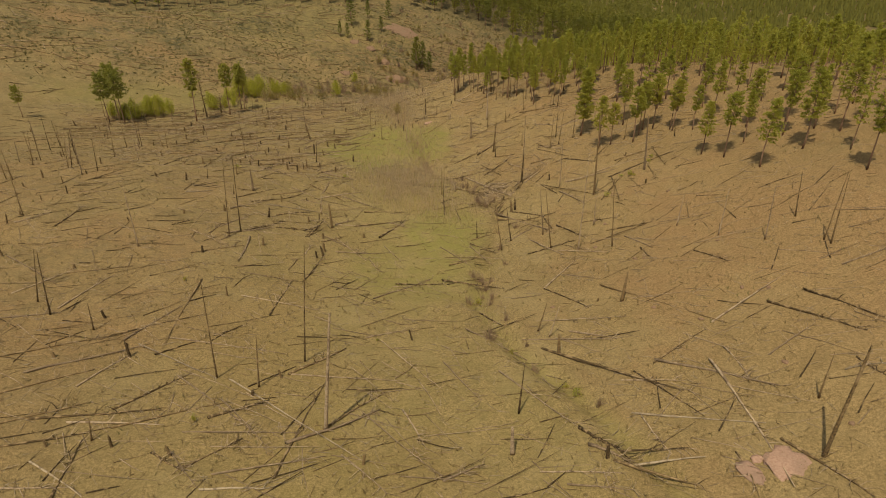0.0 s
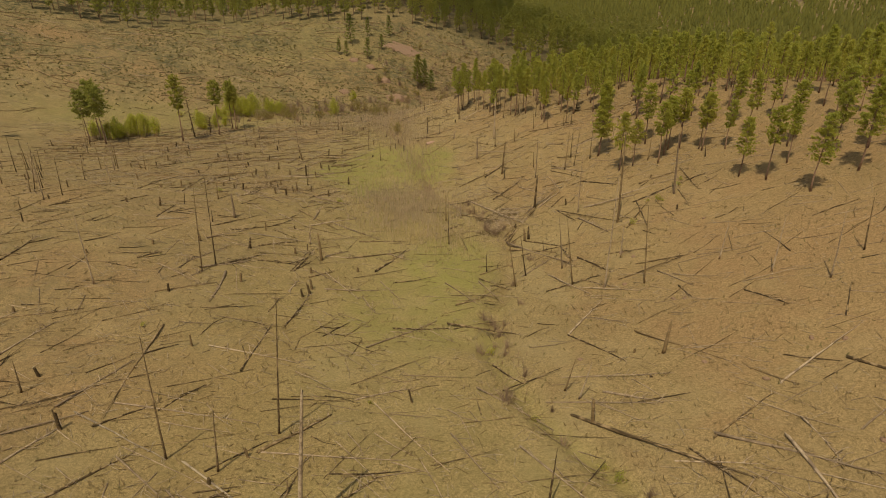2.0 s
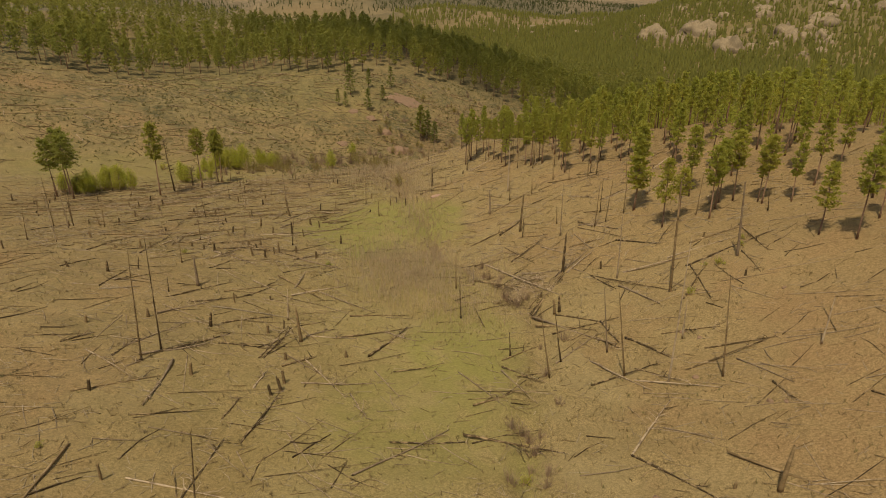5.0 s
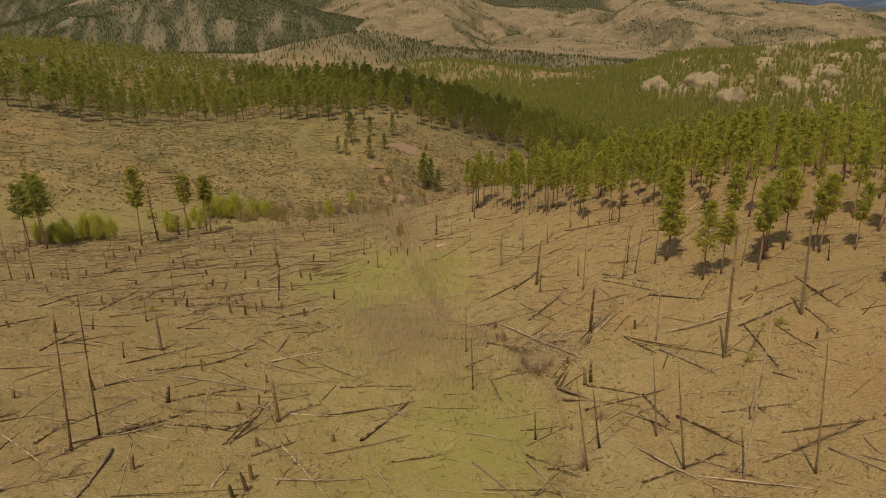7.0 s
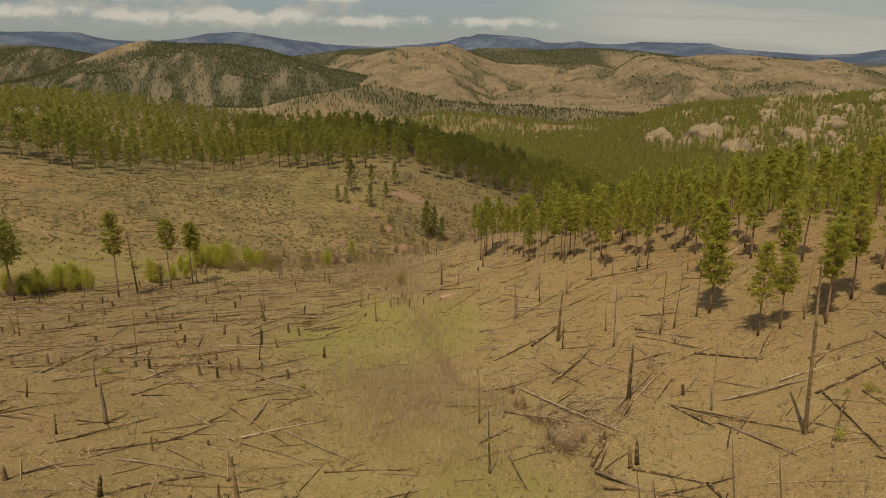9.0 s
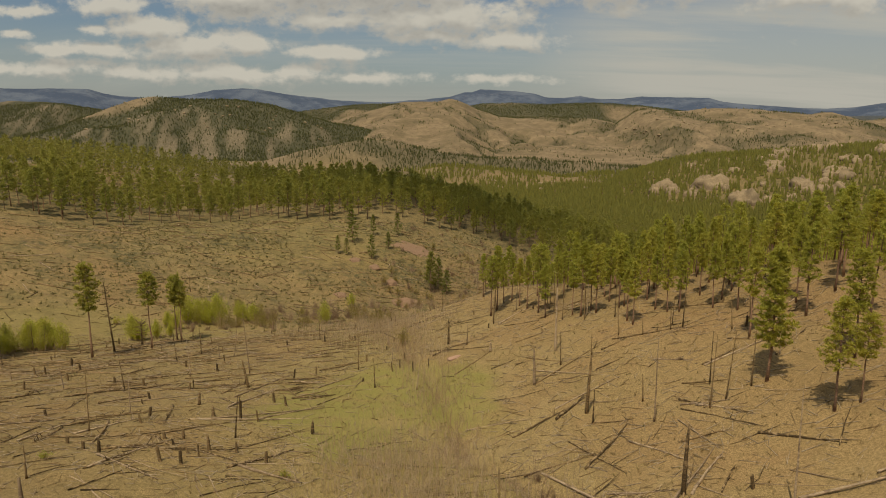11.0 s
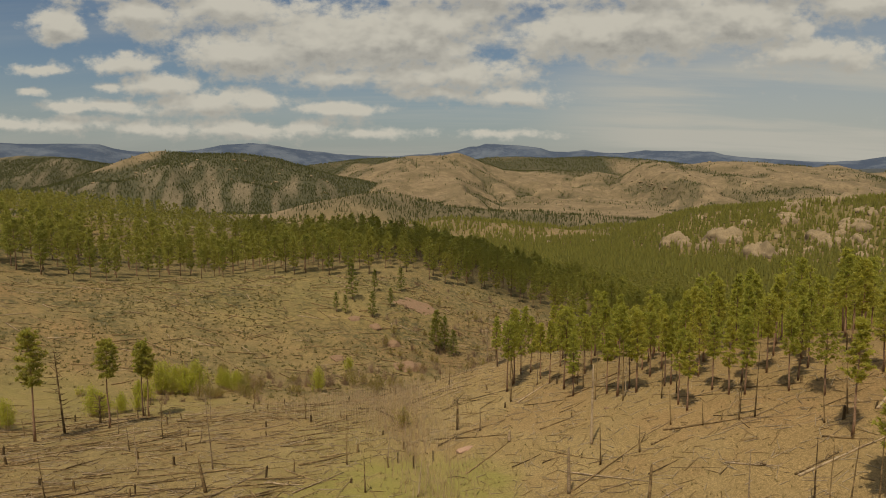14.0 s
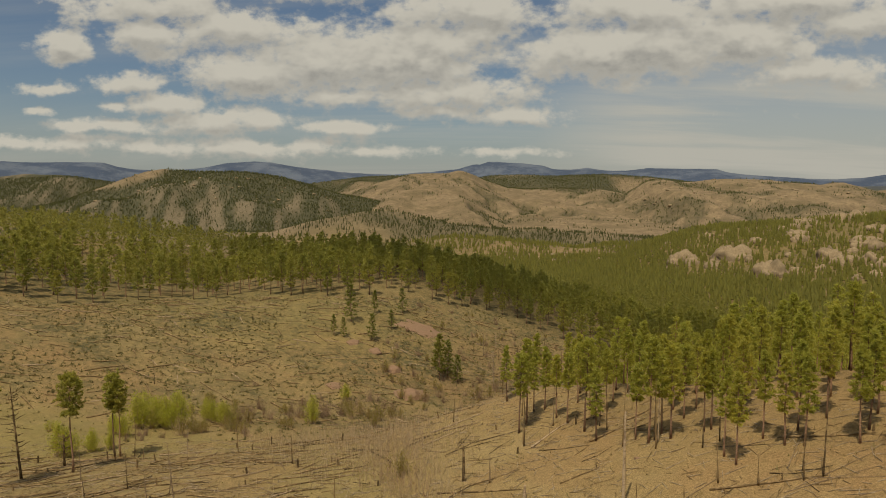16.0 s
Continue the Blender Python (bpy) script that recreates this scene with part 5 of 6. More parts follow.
SNAG_STUB = {surface: branch_shape(300, 1.0).mesh("branch_stub", surface) for surface in (CHARRED, WEATHERED)}
SNAGS_THICK = [snag_kind(400 + n, 6.0, 0.20, (CHARRED, WEATHERED)[n % 2], 4, 0.5) for n in range(4)]
SNAGS_THIN = [snag_kind(420 + n, 8.0, 0.10, (CHARRED, WEATHERED)[n % 3 == 2], 7) for n in range(5)]
STUMP_KINDS = [snag_kind(440 + n, 1.0, 0.17, CHARRED, 0, 0.22) for n in range(4)]


def plant_snag(kinds, x, y, tall, lean, thick, r2, name, label, group, twiggy=False):
    mesh, limbs, own = r2.choice(kinds)
    if twiggy:
        limbs = [(own * r2.uniform(0.3, 0.98), r2.uniform(0, 360), r2.uniform(1.1, 2.3)) for n in range(40)]
    ob = new(name, mesh)
    tilt = math.degrees(math.atan2(lean, tall))
    ob.matrix_basis = pose(x, y, on_ground(x, y), r2.gauss(0, 1.2), max(-10, min(10, tilt)), 0) @ Matrix.Diagonal((thick, thick, tall / own, 1)) @ pose(0, 0, 0, 0, 0, r2.uniform(-25, 25))
    surface = mesh.materials[0]
    for h, w, size in limbs if twiggy else limbs[: 2 + int(tall / 1.6)]:
        stub = part("branch_stub", SNAG_STUB[surface], ob)
        stub.matrix_basis = pose(0, 0, h, 0, 20, w) @ Matrix.Diagonal((size * 1.6 / thick, size / thick, size * own / tall, 1))
    return tagged(ob, label, "dead tree" if name == "burnt_snag" else "stump", group)


rnd = random.Random(33)
for x, y, tall, lean in THICK_SNAGS + THICK_SNAGS_24:
    plant_snag(SNAGS_THICK, x, y, tall, lean, 1.0 if tall < 9 else 0.85, rnd, "burnt_snag", "thick charred standing dead trunk with broken top", "standing dead trunks")
for x, y, tall, lean in ((-65.8, 187.5, 13.0, -0.9), (-64.0, 195, 5.0, 0.2), (8, 288, 12, 0), (12, 292, 13, 0.3), (15, 287, 11, -0.2), (10, 296, 10, 0), (17, 300, 13, 0.2), (6, 300, 11, -0.2), (20, 309, 12, 0), (14, 312, 10, 0.3)):
    plant_snag(SNAGS_THIN, x, y, tall, lean, 2.0, rnd, "burnt_snag", "brown dead pine still holding fine bare twigs", "standing dead trunks", twiggy=True)
for x, y, tall, lean in THIN_SNAGS + THIN_SNAGS_24 + THIN_SNAGS_48:
    plant_snag(SNAGS_THIN, x, y, tall, lean, 1.0, rnd, "burnt_snag", "slender burnt standing dead trunk, nearly branchless", "standing dead trunks")
for n in range(26):
    x, y = rnd.uniform(-86, -60), rnd.uniform(104, 142)
    plant_snag(SNAGS_THIN, x, y, rnd.uniform(4, 9.5), rnd.gauss(0, 0.4), 0.9, rnd, "burnt_snag", "slender burnt standing dead trunk, nearly branchless", "standing dead trunks")
for n in range(42):
    x, y = rnd.uniform(-105, -34), rnd.uniform(118, 205)
    if abs(x) < 0.70 * (y - 40) and y < 214 - 0.25 * abs(x + 20):
        plant_snag(SNAGS_THIN, x, y, rnd.uniform(2.5, 6.5), rnd.gauss(0, 0.2), 0.8, rnd, "burnt_snag", "slender burnt standing dead trunk, nearly branchless", "standing dead trunks")
for n in range(26):
    y = rnd.uniform(120, 205)
    x = float(wood_edge(y)) - rnd.uniform(1, 14)
    plant_snag(SNAGS_THIN, x, y, rnd.uniform(3, 8), rnd.gauss(0, 0.2), 0.85, rnd, "burnt_snag", "slender burnt standing dead trunk, nearly branchless", "standing dead trunks")
for n in range(16):
    x = rnd.uniform(-15, 45)
    plant_snag(SNAGS_THIN, x, rnd.uniform(285, 345), rnd.uniform(4, 9), 0, 0.9, rnd, "burnt_snag", "slender burnt standing dead trunk, nearly branchless", "standing dead trunks")
for n in range(46):
    x, y = rnd.uniform(2, 85), rnd.uniform(296, 372)
    if y < float(treeline(x)) and y > 285 + 0.1 * x:
        plant_snag(SNAGS_THIN, x, y, rnd.uniform(3, 8), rnd.gauss(0, 0.3), 1.0, rnd, "burnt_snag", "slender burnt standing dead trunk, nearly branchless", "standing dead trunks")
for x, y, tall, lean in STUMPS + STUMPS_LATER:
    plant_snag(STUMP_KINDS, x, y, tall, lean, 1.0, rnd, "charred_stump", "short charred stump with splintered top", "burnt stumps")
count = 0
while count < 140:
    x, y = rnd.uniform(-100, 40), rnd.uniform(34, 215)
    if rnd.random() > (0.9 if x < -5 else 0.3) or on_slopes(x, y) < 0.3:
        continue
    plant_snag(STUMP_KINDS, x, y, rnd.uniform(0.5, 1.5), rnd.gauss(0, 0.12), rnd.uniform(0.55, 1.0), rnd, "charred_stump", "short charred stump with splintered top", "burnt stumps")
    count += 1


# ---- shrubs and grass ----
def shrub_kind(seed, tall, wide, stems, leaves, size, surface, twigs):
    r2 = random.Random(seed)
    wood, leaf = Shape(), Shape()
    for n in range(stems):
        w, out = r2.uniform(0, 6.28), abs(r2.gauss(0, 0.5)) * wide
        h = tall * r2.uniform(0.6, 1.05) * (1 - 0.35 * min(1, out / wide))
        foot = Vector((math.cos(w) * out * 0.35, math.sin(w) * out * 0.35, -0.1))
        tip = Vector((math.cos(w) * out, math.sin(w) * out, h))
        mid = (foot + tip) / 2 + Vector((r2.gauss(0, 0.08), r2.gauss(0, 0.08), 0.1))
        wood.tube([foot, tip] if leaves > 20 else [foot, mid, tip], [0.03, 0.006] if leaves > 20 else [0.03, 0.02, 0.006], 3, cap=False)
        for k in range(leaves):
            at = mid + (tip - mid) * r2.uniform(-0.5, 1.05) + Vector((r2.gauss(0, 0.22), r2.gauss(0, 0.22), r2.gauss(0, 0.18))) * wide * 0.4
            way = Vector((r2.gauss(0, 0.8), r2.gauss(0, 0.8), r2.gauss(0.9, 0.6))).normalized()
            side = way.orthogonal().normalized()
            side.rotate(Matrix.Rotation(r2.uniform(0, 6.28), 3, way))
            leaf.blade(at, way, side, size * r2.uniform(0.8, 1.6), size * 0.42)
    return wood.mesh("stems", twigs), leaf.mesh("leaves", surface, smooth=False) if leaves else None


def plant_shrub(kind, x, y, size, label, group, name="shrub"):
    wood, leaf = kind
    ob = new(name)
    ob.matrix_basis = pose(x, y, on_ground(x, y), 0, 0, rnd.uniform(0, 360)) @ Matrix.Diagonal((size, size, size * rnd.uniform(0.85, 1.15), 1))
    part("stem_clump", wood, ob, "thin woody stems")
    if leaf:
        part("foliage", leaf, ob)
    return tagged(ob, label, "shrub", group)


WILLOWS = [shrub_kind(500 + n, 5.2, 2.6, 66, 52, 0.21, WILLOW_LEAVES, TWIGS) for n in range(3)]
BUDDING = [shrub_kind(510 + n, 3.2, 2.3, 46, 18, 0.20, DULL_LEAVES, TWIGS) for n in range(2)]
BARE = [shrub_kind(520 + n, 2.8, 2.2, 50, 0, 0.1, DULL_LEAVES, RUDDY_TWIGS) for n in range(2)]
SMALL = [shrub_kind(530 + n, 1.1, 0.8, 26, 18, 0.12, NEEDLES, TWIGS) for n in range(2)]
rnd = random.Random(44)
for cx, cy, spread, count, size in ((-81.5, 191, 2.6, 12, 1.15), (-87, 187, 2.4, 7, 1.05), (-69, 203.5, 0.8, 4, 0.95), (-66, 208, 1.0, 3, 0.8), (-65, 229, 1.9, 9, 1.35), (-70.5, 221, 1.5, 3, 0.85), (-55, 239, 2.4, 4, 1.05)):
    for n in range(count):
        plant_shrub(WILLOWS[n % 3], rnd.gauss(cx, spread), rnd.gauss(cy, spread * 0.8), size * rnd.uniform(0.75, 1.1), "bright lime-green budding willow shrub", "willows in the hollow", "willow_shrub")
for cx, cy, spread, count, size in ((-57, 226, 1.8, 6, 0.95), (-50, 231, 1.6, 5, 0.8), (-42, 240, 1.6, 4, 0.7), (-20, 262, 1.4, 3, 0.8)):
    for n in range(count):
        plant_shrub(rnd.choice(BUDDING), rnd.gauss(cx, spread), rnd.gauss(cy, spread), size * rnd.uniform(0.8, 1.3), "half-bare budding shrub along the valley bottom", "shrubs of the valley bottom")
for n in range(14):
    x, y = rnd.gauss(-66, 4), rnd.gauss(222, 4)
    plant_shrub(BARE[n % 2], x, y, rnd.uniform(0.5, 0.9), "bare brown shrub at the willows' foot", "shrubs of the valley bottom")
plant_shrub(SMALL[0], -81.5, 220, 2.3, "small dark-green shrub on open grass", "small shrubs on the slopes", "small_shrub")
for n in range(60):
    f = rnd.random()
    x, y = -58 + 38 * f + rnd.gauss(0, 4), 240 + 32 * f + rnd.gauss(0, 7)
    kind = WILLOWS[n % 3] if n % 16 == 5 else rnd.choice(BUDDING + BARE + BARE)
    plant_shrub(kind, x, y, rnd.uniform(0.7, 1.35), "half-bare budding shrub along the valley bottom" if kind in BUDDING else "bare reddish-brown shrub along the valley bottom" if kind in BARE else "bright lime-green budding willow shrub", "shrubs of the valley bottom")
for n in range(44):
    x, y = rnd.gauss(-6, 13), rnd.gauss(288, 14)
    plant_shrub(rnd.choice(BARE + BUDDING), x, y, rnd.uniform(0.6, 1.2), "bare reddish-brown shrub in the ravine", "shrubs of the ravine")
plant_shrub(BUDDING[0], -11.5, 180.2, 1.1, "half-bare budding shrub along the valley bottom", "shrubs of the valley bottom")
for n in range(30):
    y = rnd.uniform(45, 125)
    x = float(stream(y)) + rnd.gauss(0, 1.2) * (1 if y < 120 else 2)
    plant_shrub(BARE[n % 2], x, y, rnd.uniform(0.3, 0.65), "bare reddish-brown shrub along the gully", "shrubs of the gully")
for x, y, size in ((5.1, 71.4, 0.9), (13.3, 49.7, 1.0), (12.5, 51, 0.6), (8, 58, 0.6), (32.3, 106.8, 1.0), (27.4, 102, 1.0), (31, 107.6, 0.6), (37, 112, 0.7), (36, 110, 0.7), (34.5, 36, 0.9), (-20.5, 43, 0.6), (-6.5, 60.2, 0.4), (-31, 71, 0.6), (-18, 122, 0.8), (-38, 120, 0.8)):
    plant_shrub(SMALL[int(size * 10) % 2], x, y, size, "small yellow-green shrub on open grass", "small shrubs on the slopes", "small_shrub")


for n in range(110):
    x, y = rnd.uniform(-25, 80), rnd.uniform(290, 380)
    if y < float(treeline(x)) - 2:
        plant_shrub(rnd.choice(BARE + BARE + BUDDING), x, y, rnd.uniform(0.4, 1.0), "bare reddish-brown shrub in the ravine", "shrubs of the ravine")


def thicket(name, surface, rows, label, seed):
    """Bare upright shoots: rows of centre x, y, spread across and along, count, height."""
    g = random.Random(seed)
    s = Shape()
    for cx, cy, wide, deep, count, tall in rows:
        for n in range(count):
            x, y = g.gauss(cx, wide), g.gauss(cy, deep)
            h, z = tall * g.uniform(0.5, 1.2), on_ground(x, y)
            tip = (x + g.gauss(0, 0.12) * h, y + g.gauss(0, 0.12) * h, z + h)
            s.tube([(x, y, z - 0.1), tip], [0.022, 0.006], 3, cap=False)
            if n % 2:
                s.tube([(x, y, z + h * 0.4), (x + g.gauss(0, 0.3), y + g.gauss(0, 0.3), z + h * 0.9)], [0.015, 0.006], 3, cap=False)
    tagged(new(name, s.mesh(name, surface)), label, "bare shoots", kind="stuff")


thicket("grey_thicket", TWIGS, ((-6, 119, 4.4, 6.0, 1700, 1.6), (-10, 130, 3.4, 5, 600, 1.5), (1, 108, 3, 4, 350, 1.2), (-15, 192, 6, 9, 600, 2.8), (-24, 212, 8, 7, 450, 2.8), (-7, 165, 2, 14, 300, 1.8)), "pale grey leafless willow shoots crowding the wet ground", 61)
thicket("brown_thicket", RUDDY_TWIGS, ((4, 122, 2.2, 3, 160, 1.1), (-2.5, 133, 1.2, 4, 160, 1.2), (-5, 152, 1.2, 6, 170, 1.4), (-9.5, 170, 1.4, 7, 200, 1.6), (-3.5, 142, 1.6, 8, 220, 1.4), (8, 112, 2.5, 5, 150, 0.9), (6.5, 66, 1.2, 5, 90, 0.6), (-13, 185, 2.0, 8, 240, 2.2), (-3, 128, 3, 2.5, 120, 1.2), (-1, 290, 12, 8, 320, 2.8), (12, 320, 12, 14, 260, 3.5)), "reddish-brown leafless shoots along the gully", 62)


def tuft_shape(seed, blades, tall):
    r2 = random.Random(seed)
    s = Shape()
    for n in range(blades):
        w = r2.uniform(0, 6.28)
        way = Vector((math.cos(w) * 0.7, math.sin(w) * 0.7, 0.8)).normalized()
        s.blade((r2.gauss(0, 0.05), r2.gauss(0, 0.05), -0.03), way, Vector((-math.sin(w), math.cos(w), 0)), tall * r2.uniform(0.6, 1.2), 0.06)
    return s


def grass(name, surface, count, dense, seed, low, high, label):
    g = np.random.default_rng(seed)
    x, y = g.uniform(-95, 70, count), g.uniform(26, 212, count)
    keep = (g.random(count) < dense(x, y)) & (np.abs(x + 2) < 0.72 * y + 8)
    x, y = x[keep], y[keep]
    z, size, turn, kind = height(x, y), g.uniform(low, high, len(x)), g.uniform(0, 6.28, len(x)), g.integers(0, 3, len(x))
    tagged(scattered(name, [tuft_shape(s, 6, 0.42) for s in (1, 2, 3)], np.stack([kind, x, y, z, size, turn], -1).tolist(), surface), label, "grass", kind="stuff")


grass("dry_grass", STRAW, 54000, lambda x, y: np.clip(0.35 + 0.5 * lattice(x, y, 6, 80) - (x > 20) * 0.08, 0.05, 1), 71, 0.5, 1.2, "tufts of dry straw-coloured grass")
grass("dull_tufts", SAGE_LEAVES, 13000, lambda x, y: np.clip(0.2 + 0.6 * lattice(x, y, 9, 81), 0.03, 1) * np.where(x > stream(y), 0.75, 1.0), 72, 0.5, 1.3, "dull grey-green weeds among the grass")


def bush_shape(seed):
    r2 = random.Random(seed)
    s = Shape()
    for n in range(8):
        way = Vector((r2.gauss(0, 1), r2.gauss(0, 1), abs(r2.gauss(0.4, 0.7)))).normalized()
        s.blade((0, 0, 0.05), way, way.orthogonal().normalized(), r2.uniform(0.5, 0.95), 0.4)
    return s


g = np.random.default_rng(5)
x, y = g.uniform(-200, 60, 44000), g.uniform(215, 388, 44000)
keep = (y < treeline(x)) & (np.abs(x + 4) < 0.68 * y + 10) & (g.random(44000) < (0.55 + 0.5 * lattice(x, y, 12, 90) + 0.5 * lattice(x, y, 31, 92)) * np.clip((y - 222 - 0.12 * x) / 40, 0.2, 1))
x, y = x[keep], y[keep]
tagged(scattered("sagebrush", [bush_shape(s) for s in (1, 2, 3)], np.stack([g.integers(0, 3, len(x)), x, y, height(x, y), 0.22 + 0.95 * g.random(len(x)) ** 3.2, g.uniform(0, 6.28, len(x))], -1).tolist(), SAGE_LEAVES), "low dull-green sagebrush dotting the facing hillside", "sagebrush", kind="stuff")


# ---- rocks ----
def boulder_mesh(seed, surface, flat=0.7, rough=0.22, level=3, joint=1.1):
    bm = bmesh.new()
    bmesh.ops.create_icosphere(bm, subdivisions=level, radius=1.0)
    off = Vector((seed * 3.7, seed * 1.3, 0))
    for v in bm.verts:
        d = 1 + rough * noise.noise(v.co * 1.3 + off) + rough * 0.55 * noise.noise(v.co * 3.1 + off) + 0.06 * noise.noise(v.co * 8 + off)
        near, points = noise.voronoi(v.co * joint + off)
        d -= 0.26 * max(0.0, 1 - (near[1] - near[0]) / 0.13)
        v.co = Vector((v.co.x * d, v.co.y * d, v.co.z * d * flat))
    m = bpy.data.meshes.new("boulder")
    bm.to_mesh(m)
    bm.free()
    m.polygons.foreach_set("use_smooth", np.ones(len(m.polygons), bool))
    m.materials.append(surface)
    return m


def put_rock(mesh, x, y, wide, deep, tall, sink, turn, label, group, name="boulder", bedded=False):
    ob = new(name, mesh)
    fall = Vector((on_ground(x - wide, y) - on_ground(x + wide, y), on_ground(x, y - wide) - on_ground(x, y + wide), 2 * wide)) if bedded else Vector((0, 0, 1))
    ob.matrix_basis = Matrix.Translation((x, y, on_ground(x, y) - sink)) @ fall.to_track_quat("Z", "Y").to_matrix().to_4x4() @ pose(0, 0, 0, 0, 0, turn) @ Matrix.Diagonal((wide, deep, tall, 1))
    return tagged(ob, label, "rock", group)


SLABS = [boulder_mesh(s, PINK_GRANITE, 0.5, 0.30) for s in (1, 2)]
RED_SLAB = boulder_mesh(8, RED_STONE, 0.6, 0.4, 4, 0.9)
RED_BOULDER = boulder_mesh(9, RED_STONE, 0.7, 0.3)
OUTCROPS = [boulder_mesh(s, TAN_GRANITE, 0.85, 0.4, 2) for s in (13, 14, 15)]
DOMES = [boulder_mesh(s, TAN_GRANITE, 1.0, 0.30, 4, 1.5) for s in (3, 4, 5, 6)]
KNOBS = [boulder_mesh(s, TAN_GRANITE, 1.0, 0.3, 3, 1.2) for s in (7, 8)]
rnd = random.Random(55)
for x, y, wide, deep, turn in ((27.2, 37.2, 2.1, 1.9, 10), (24.2, 36.4, 1.0, 1.6, 30), (25.0, 37.9, 0.6, 0.5, 0)):
    put_rock(SLABS[int(wide) % 2], x, y, wide, deep, 0.75, 0.16, turn, "flat pink granite slab sunk in the soil", "pink slabs", "granite_slab")
for x, y, wide, deep in ((-18, 336, 6.4, 7.6), (-38, 309, 2.6, 1.8), (-38.4, 277.5, 2.2, 1.8)):
    put_rock(RED_SLAB, x, y, wide, deep, 1.0, 0.12, 10, "broad weathered reddish rock slab on the hillside", "reddish slabs", "rock_slab", bedded=True)
put_rock(SLABS[0], -2.7, 164.3, 1.5, 0.6, 0.6, 0.05, 35, "flat pink granite slab sunk in the soil", "pink slabs", "granite_slab")
for n in range(16):
    x, y = rnd.uniform(12, 46), rnd.uniform(35, 175)
    put_rock(RED_BOULDER, x, y, rnd.uniform(0.2, 0.45), rnd.uniform(0.2, 0.4), rnd.uniform(0.2, 0.35), 0.06, rnd.uniform(0, 360), "small reddish stone lying on bare soil", "stones on the slope", "stone")
for x, y, size in ((-18.1, 281.2, 2.8), (-20.8, 282, 1.9), (-15.6, 283, 1.7), (-24, 296, 1.8), (-31, 306, 1.6)):
    put_rock(RED_BOULDER, x, y, size * 1.6, size * 1.2, size * 1.15, 0.2 * size, rnd.uniform(0, 360), "rounded reddish boulder by the ravine", "boulders by the ravine")
for x, y, wide, tall in ((216, 783, 19, 16), (253, 749, 22, 18), (257, 677, 17, 20), (317, 699, 17, 15), (340, 673, 12, 11), (369, 732, 18, 9), (366, 837, 17, 11), (330, 785, 16, 11), (400, 862, 22, 8), (440, 862, 14, 8), (265, 844, 8, 6), (288, 780, 10, 7), (344, 712, 7, 5), (292, 719, 7, 5), (304, 633, 6, 6), (325, 690, 5, 5), (256, 779, 8, 5), (322, 640, 8, 7), (295, 669, 8, 6), (260, 726, 6, 8), (332, 818, 9, 7), (230, 873, 5, 5), (398, 770, 14, 8), (428, 740, 16, 10), (455, 800, 18, 10)):
    turn = rnd.uniform(0, 360)
    put_rock(DOMES[int(x) % 4], x, y + 4, wide * rnd.uniform(0.8, 1.0), wide * 0.75, tall * 1.0, tall * 0.32, turn, "rounded tan granite dome among conifers", "granite domes on the hill", "granite_dome")
    for n in range(2 if wide > 11 else 0):
        size = wide * rnd.uniform(0.25, 0.45)
        w = rnd.uniform(0, 6.28)
        put_rock(KNOBS[n % 2], x + math.cos(w) * wide * 1.1, y - abs(math.sin(w)) * wide * 0.9, size * 1.2, size, size * 1.2, size * 0.2, rnd.uniform(0, 360), "rounded tan granite dome among conifers", "granite domes on the hill", "granite_dome")
for n in range(40):
    x, y = rnd.gauss(125, 34), rnd.gauss(900, 22)
    size = rnd.uniform(2.5, 6)
    put_rock(OUTCROPS[n % 3], x, y, size * 1.5, size, size * 0.9, size * 0.2, rnd.uniform(0, 360), "pale rock outcrop on a wooded slope", "pale outcrops", "rock_outcrop")
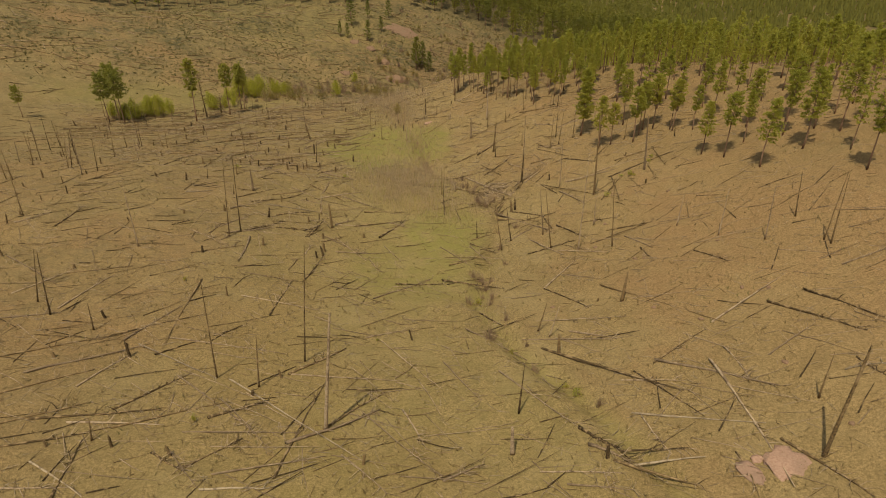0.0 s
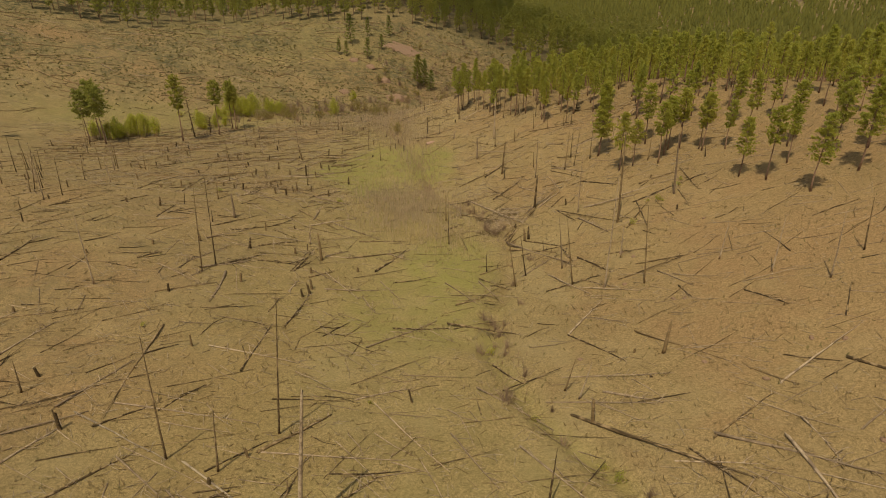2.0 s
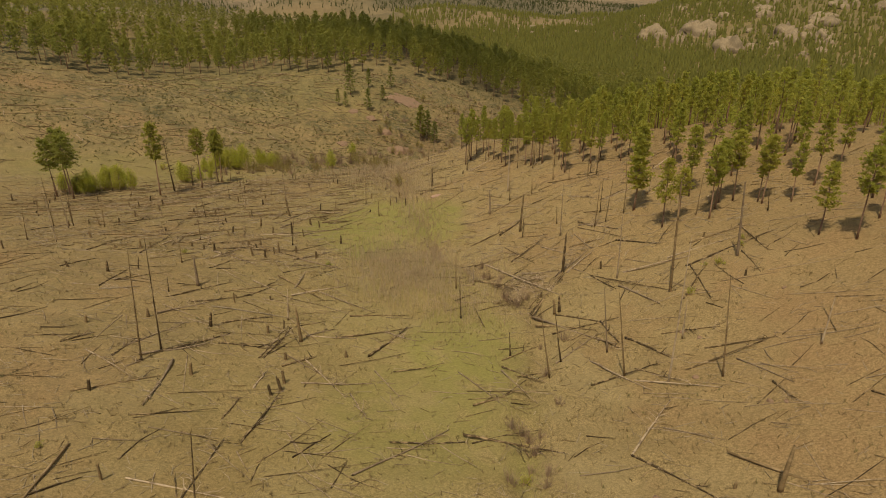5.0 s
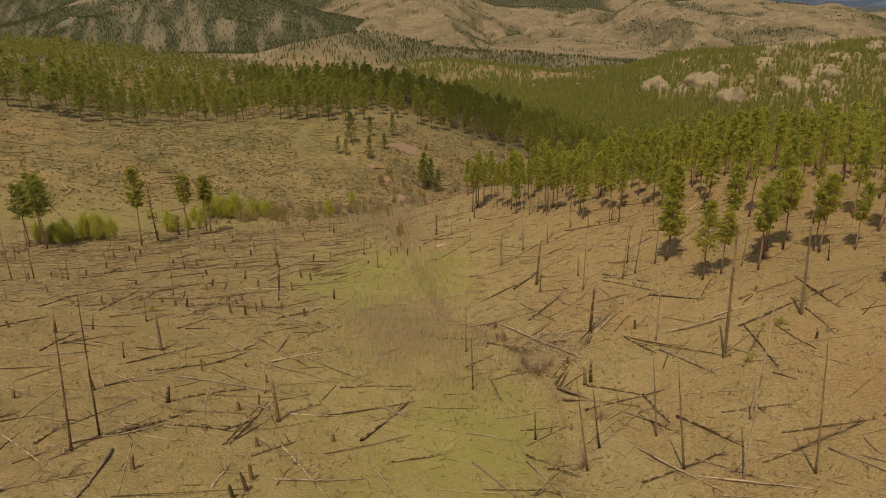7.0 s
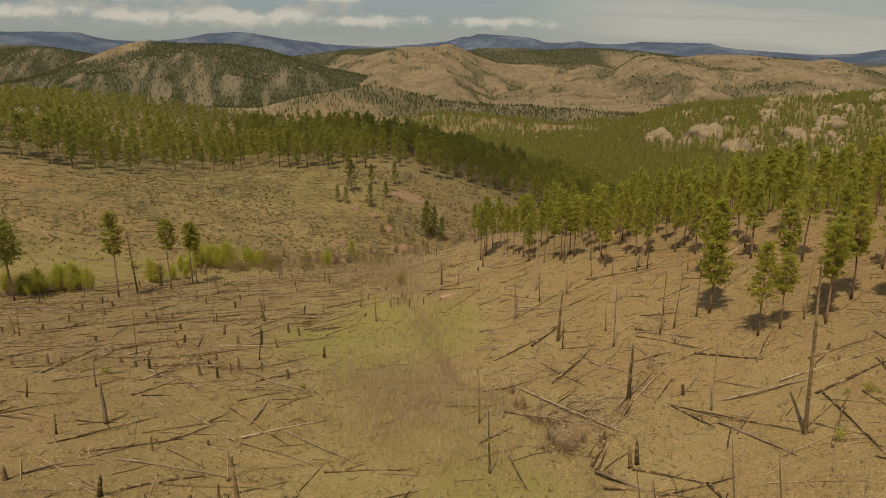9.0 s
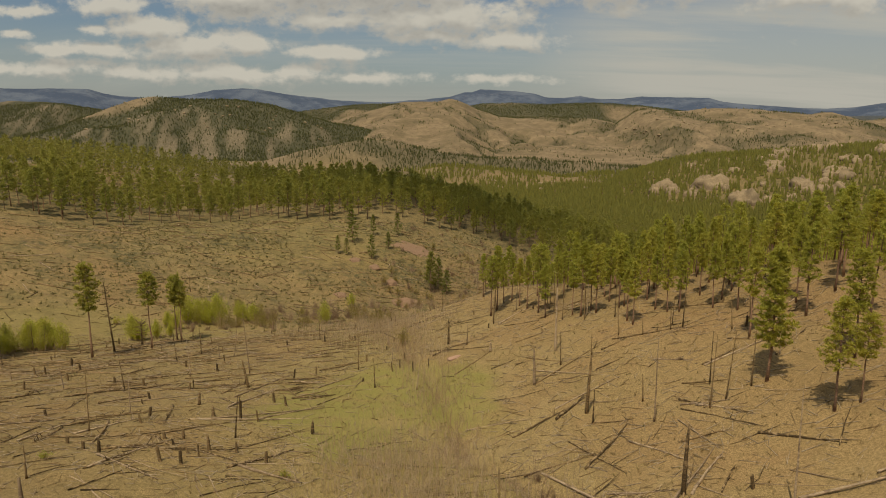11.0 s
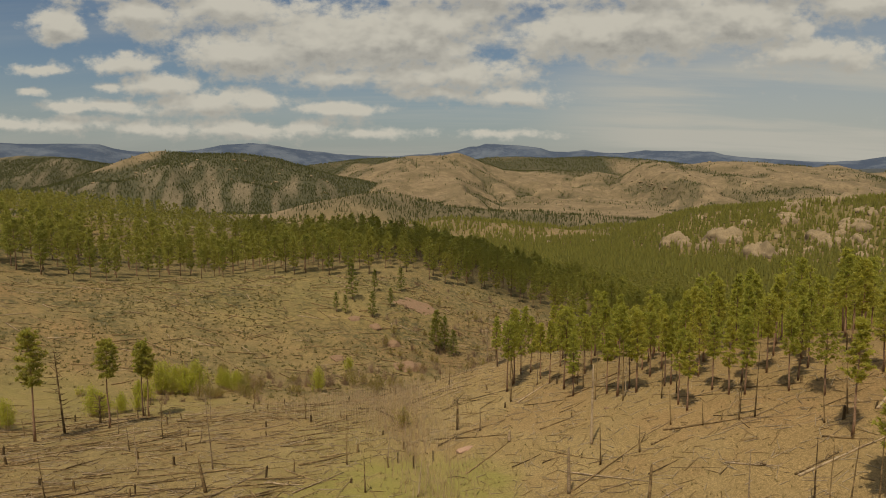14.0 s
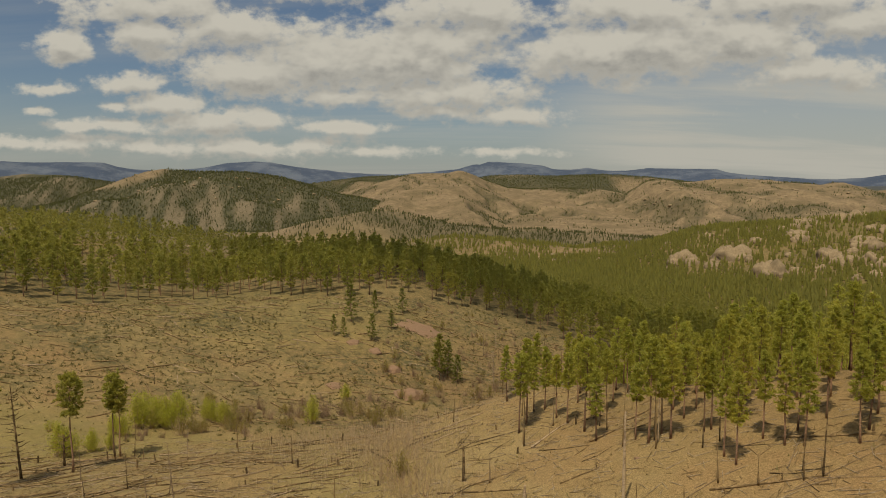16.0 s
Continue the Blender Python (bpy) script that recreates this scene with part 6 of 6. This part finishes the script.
for n in range(44):
    x, y = rnd.choice(((330, 1950), (560, 2050), (760, 2180), (140, 1800), (900, 2000)))
    x, y = rnd.gauss(x, 70), rnd.gauss(y, 60)
    size = rnd.uniform(2.5, 6)
    put_rock(OUTCROPS[n % 3], x, y, size * 1.6, size, size * 0.9, size * 0.2, rnd.uniform(0, 360), "pale rock outcrop on the brown hills", "outcrops on the brown hills", "rock_outcrop")
put_rock(DOMES[2], -925, 2085, 16, 14, 16, 3, 0, "rocky knob on top of the far hill", "granite domes on the hill", "granite_dome")
for n in range(50):
    x, y = rnd.gauss(-560, 230), rnd.gauss(1800, 80)
    size = rnd.uniform(2, 5)
    put_rock(OUTCROPS[n % 3], x, y, size * 1.2, size, size * 1.1, size * 0.2, rnd.uniform(0, 360), "pale rock outcrop on the far hill", "outcrops on the far hill", "rock_outcrop")


# ---- the cumulus, added out of view, whose shade lies on the far ridge ----
def make_cloud(cx, cy, cz, wide, deep, turn, seed):
    r2 = random.Random(seed)
    bm = bmesh.new()
    c, s = math.cos(radians(turn)), math.sin(radians(turn))
    for n in range(46):
        w, f = r2.uniform(0, 6.283), math.sqrt(r2.random())
        u, v = math.cos(w) * f * wide, math.sin(w) * f * deep
        size = r2.uniform(14, 40) * (1.15 - 0.55 * f)
        m = Matrix.Translation((cx + u * c - v * s, cy + u * s + v * c, cz + r2.uniform(-8, 30) * (1.1 - f))) @ Matrix.Diagonal((size * 1.3, size, size * 0.7, 1))
        bmesh.ops.create_icosphere(bm, subdivisions=2, radius=1.0, matrix=m)
    for v in bm.verts:
        v.co += Vector((1, 1, 0.6)) * 7 * noise.noise(v.co * 0.05) + Vector((0.5, -1, 0.6)) * 4 * noise.noise(v.co * 0.13)
    mesh = bpy.data.meshes.new("overhead_cloud")
    bm.to_mesh(mesh)
    bm.free()
    mesh.polygons.foreach_set("use_smooth", np.ones(len(mesh.polygons), bool))
    mesh.materials.append(CLOUD)
    tagged(new("overhead_cloud", mesh), "white heaped cumulus cloud high above the valley", "cloud", kind="structure")


CLOUD_HIGH = 1500.0
lift = CLOUD_HIGH / math.tan(radians(SUN_HIGH))
make_cloud(-10 + SUN_FROM.x * lift, 446 + SUN_FROM.y * lift, CLOUD_HIGH, 185, 62, -24, 3)
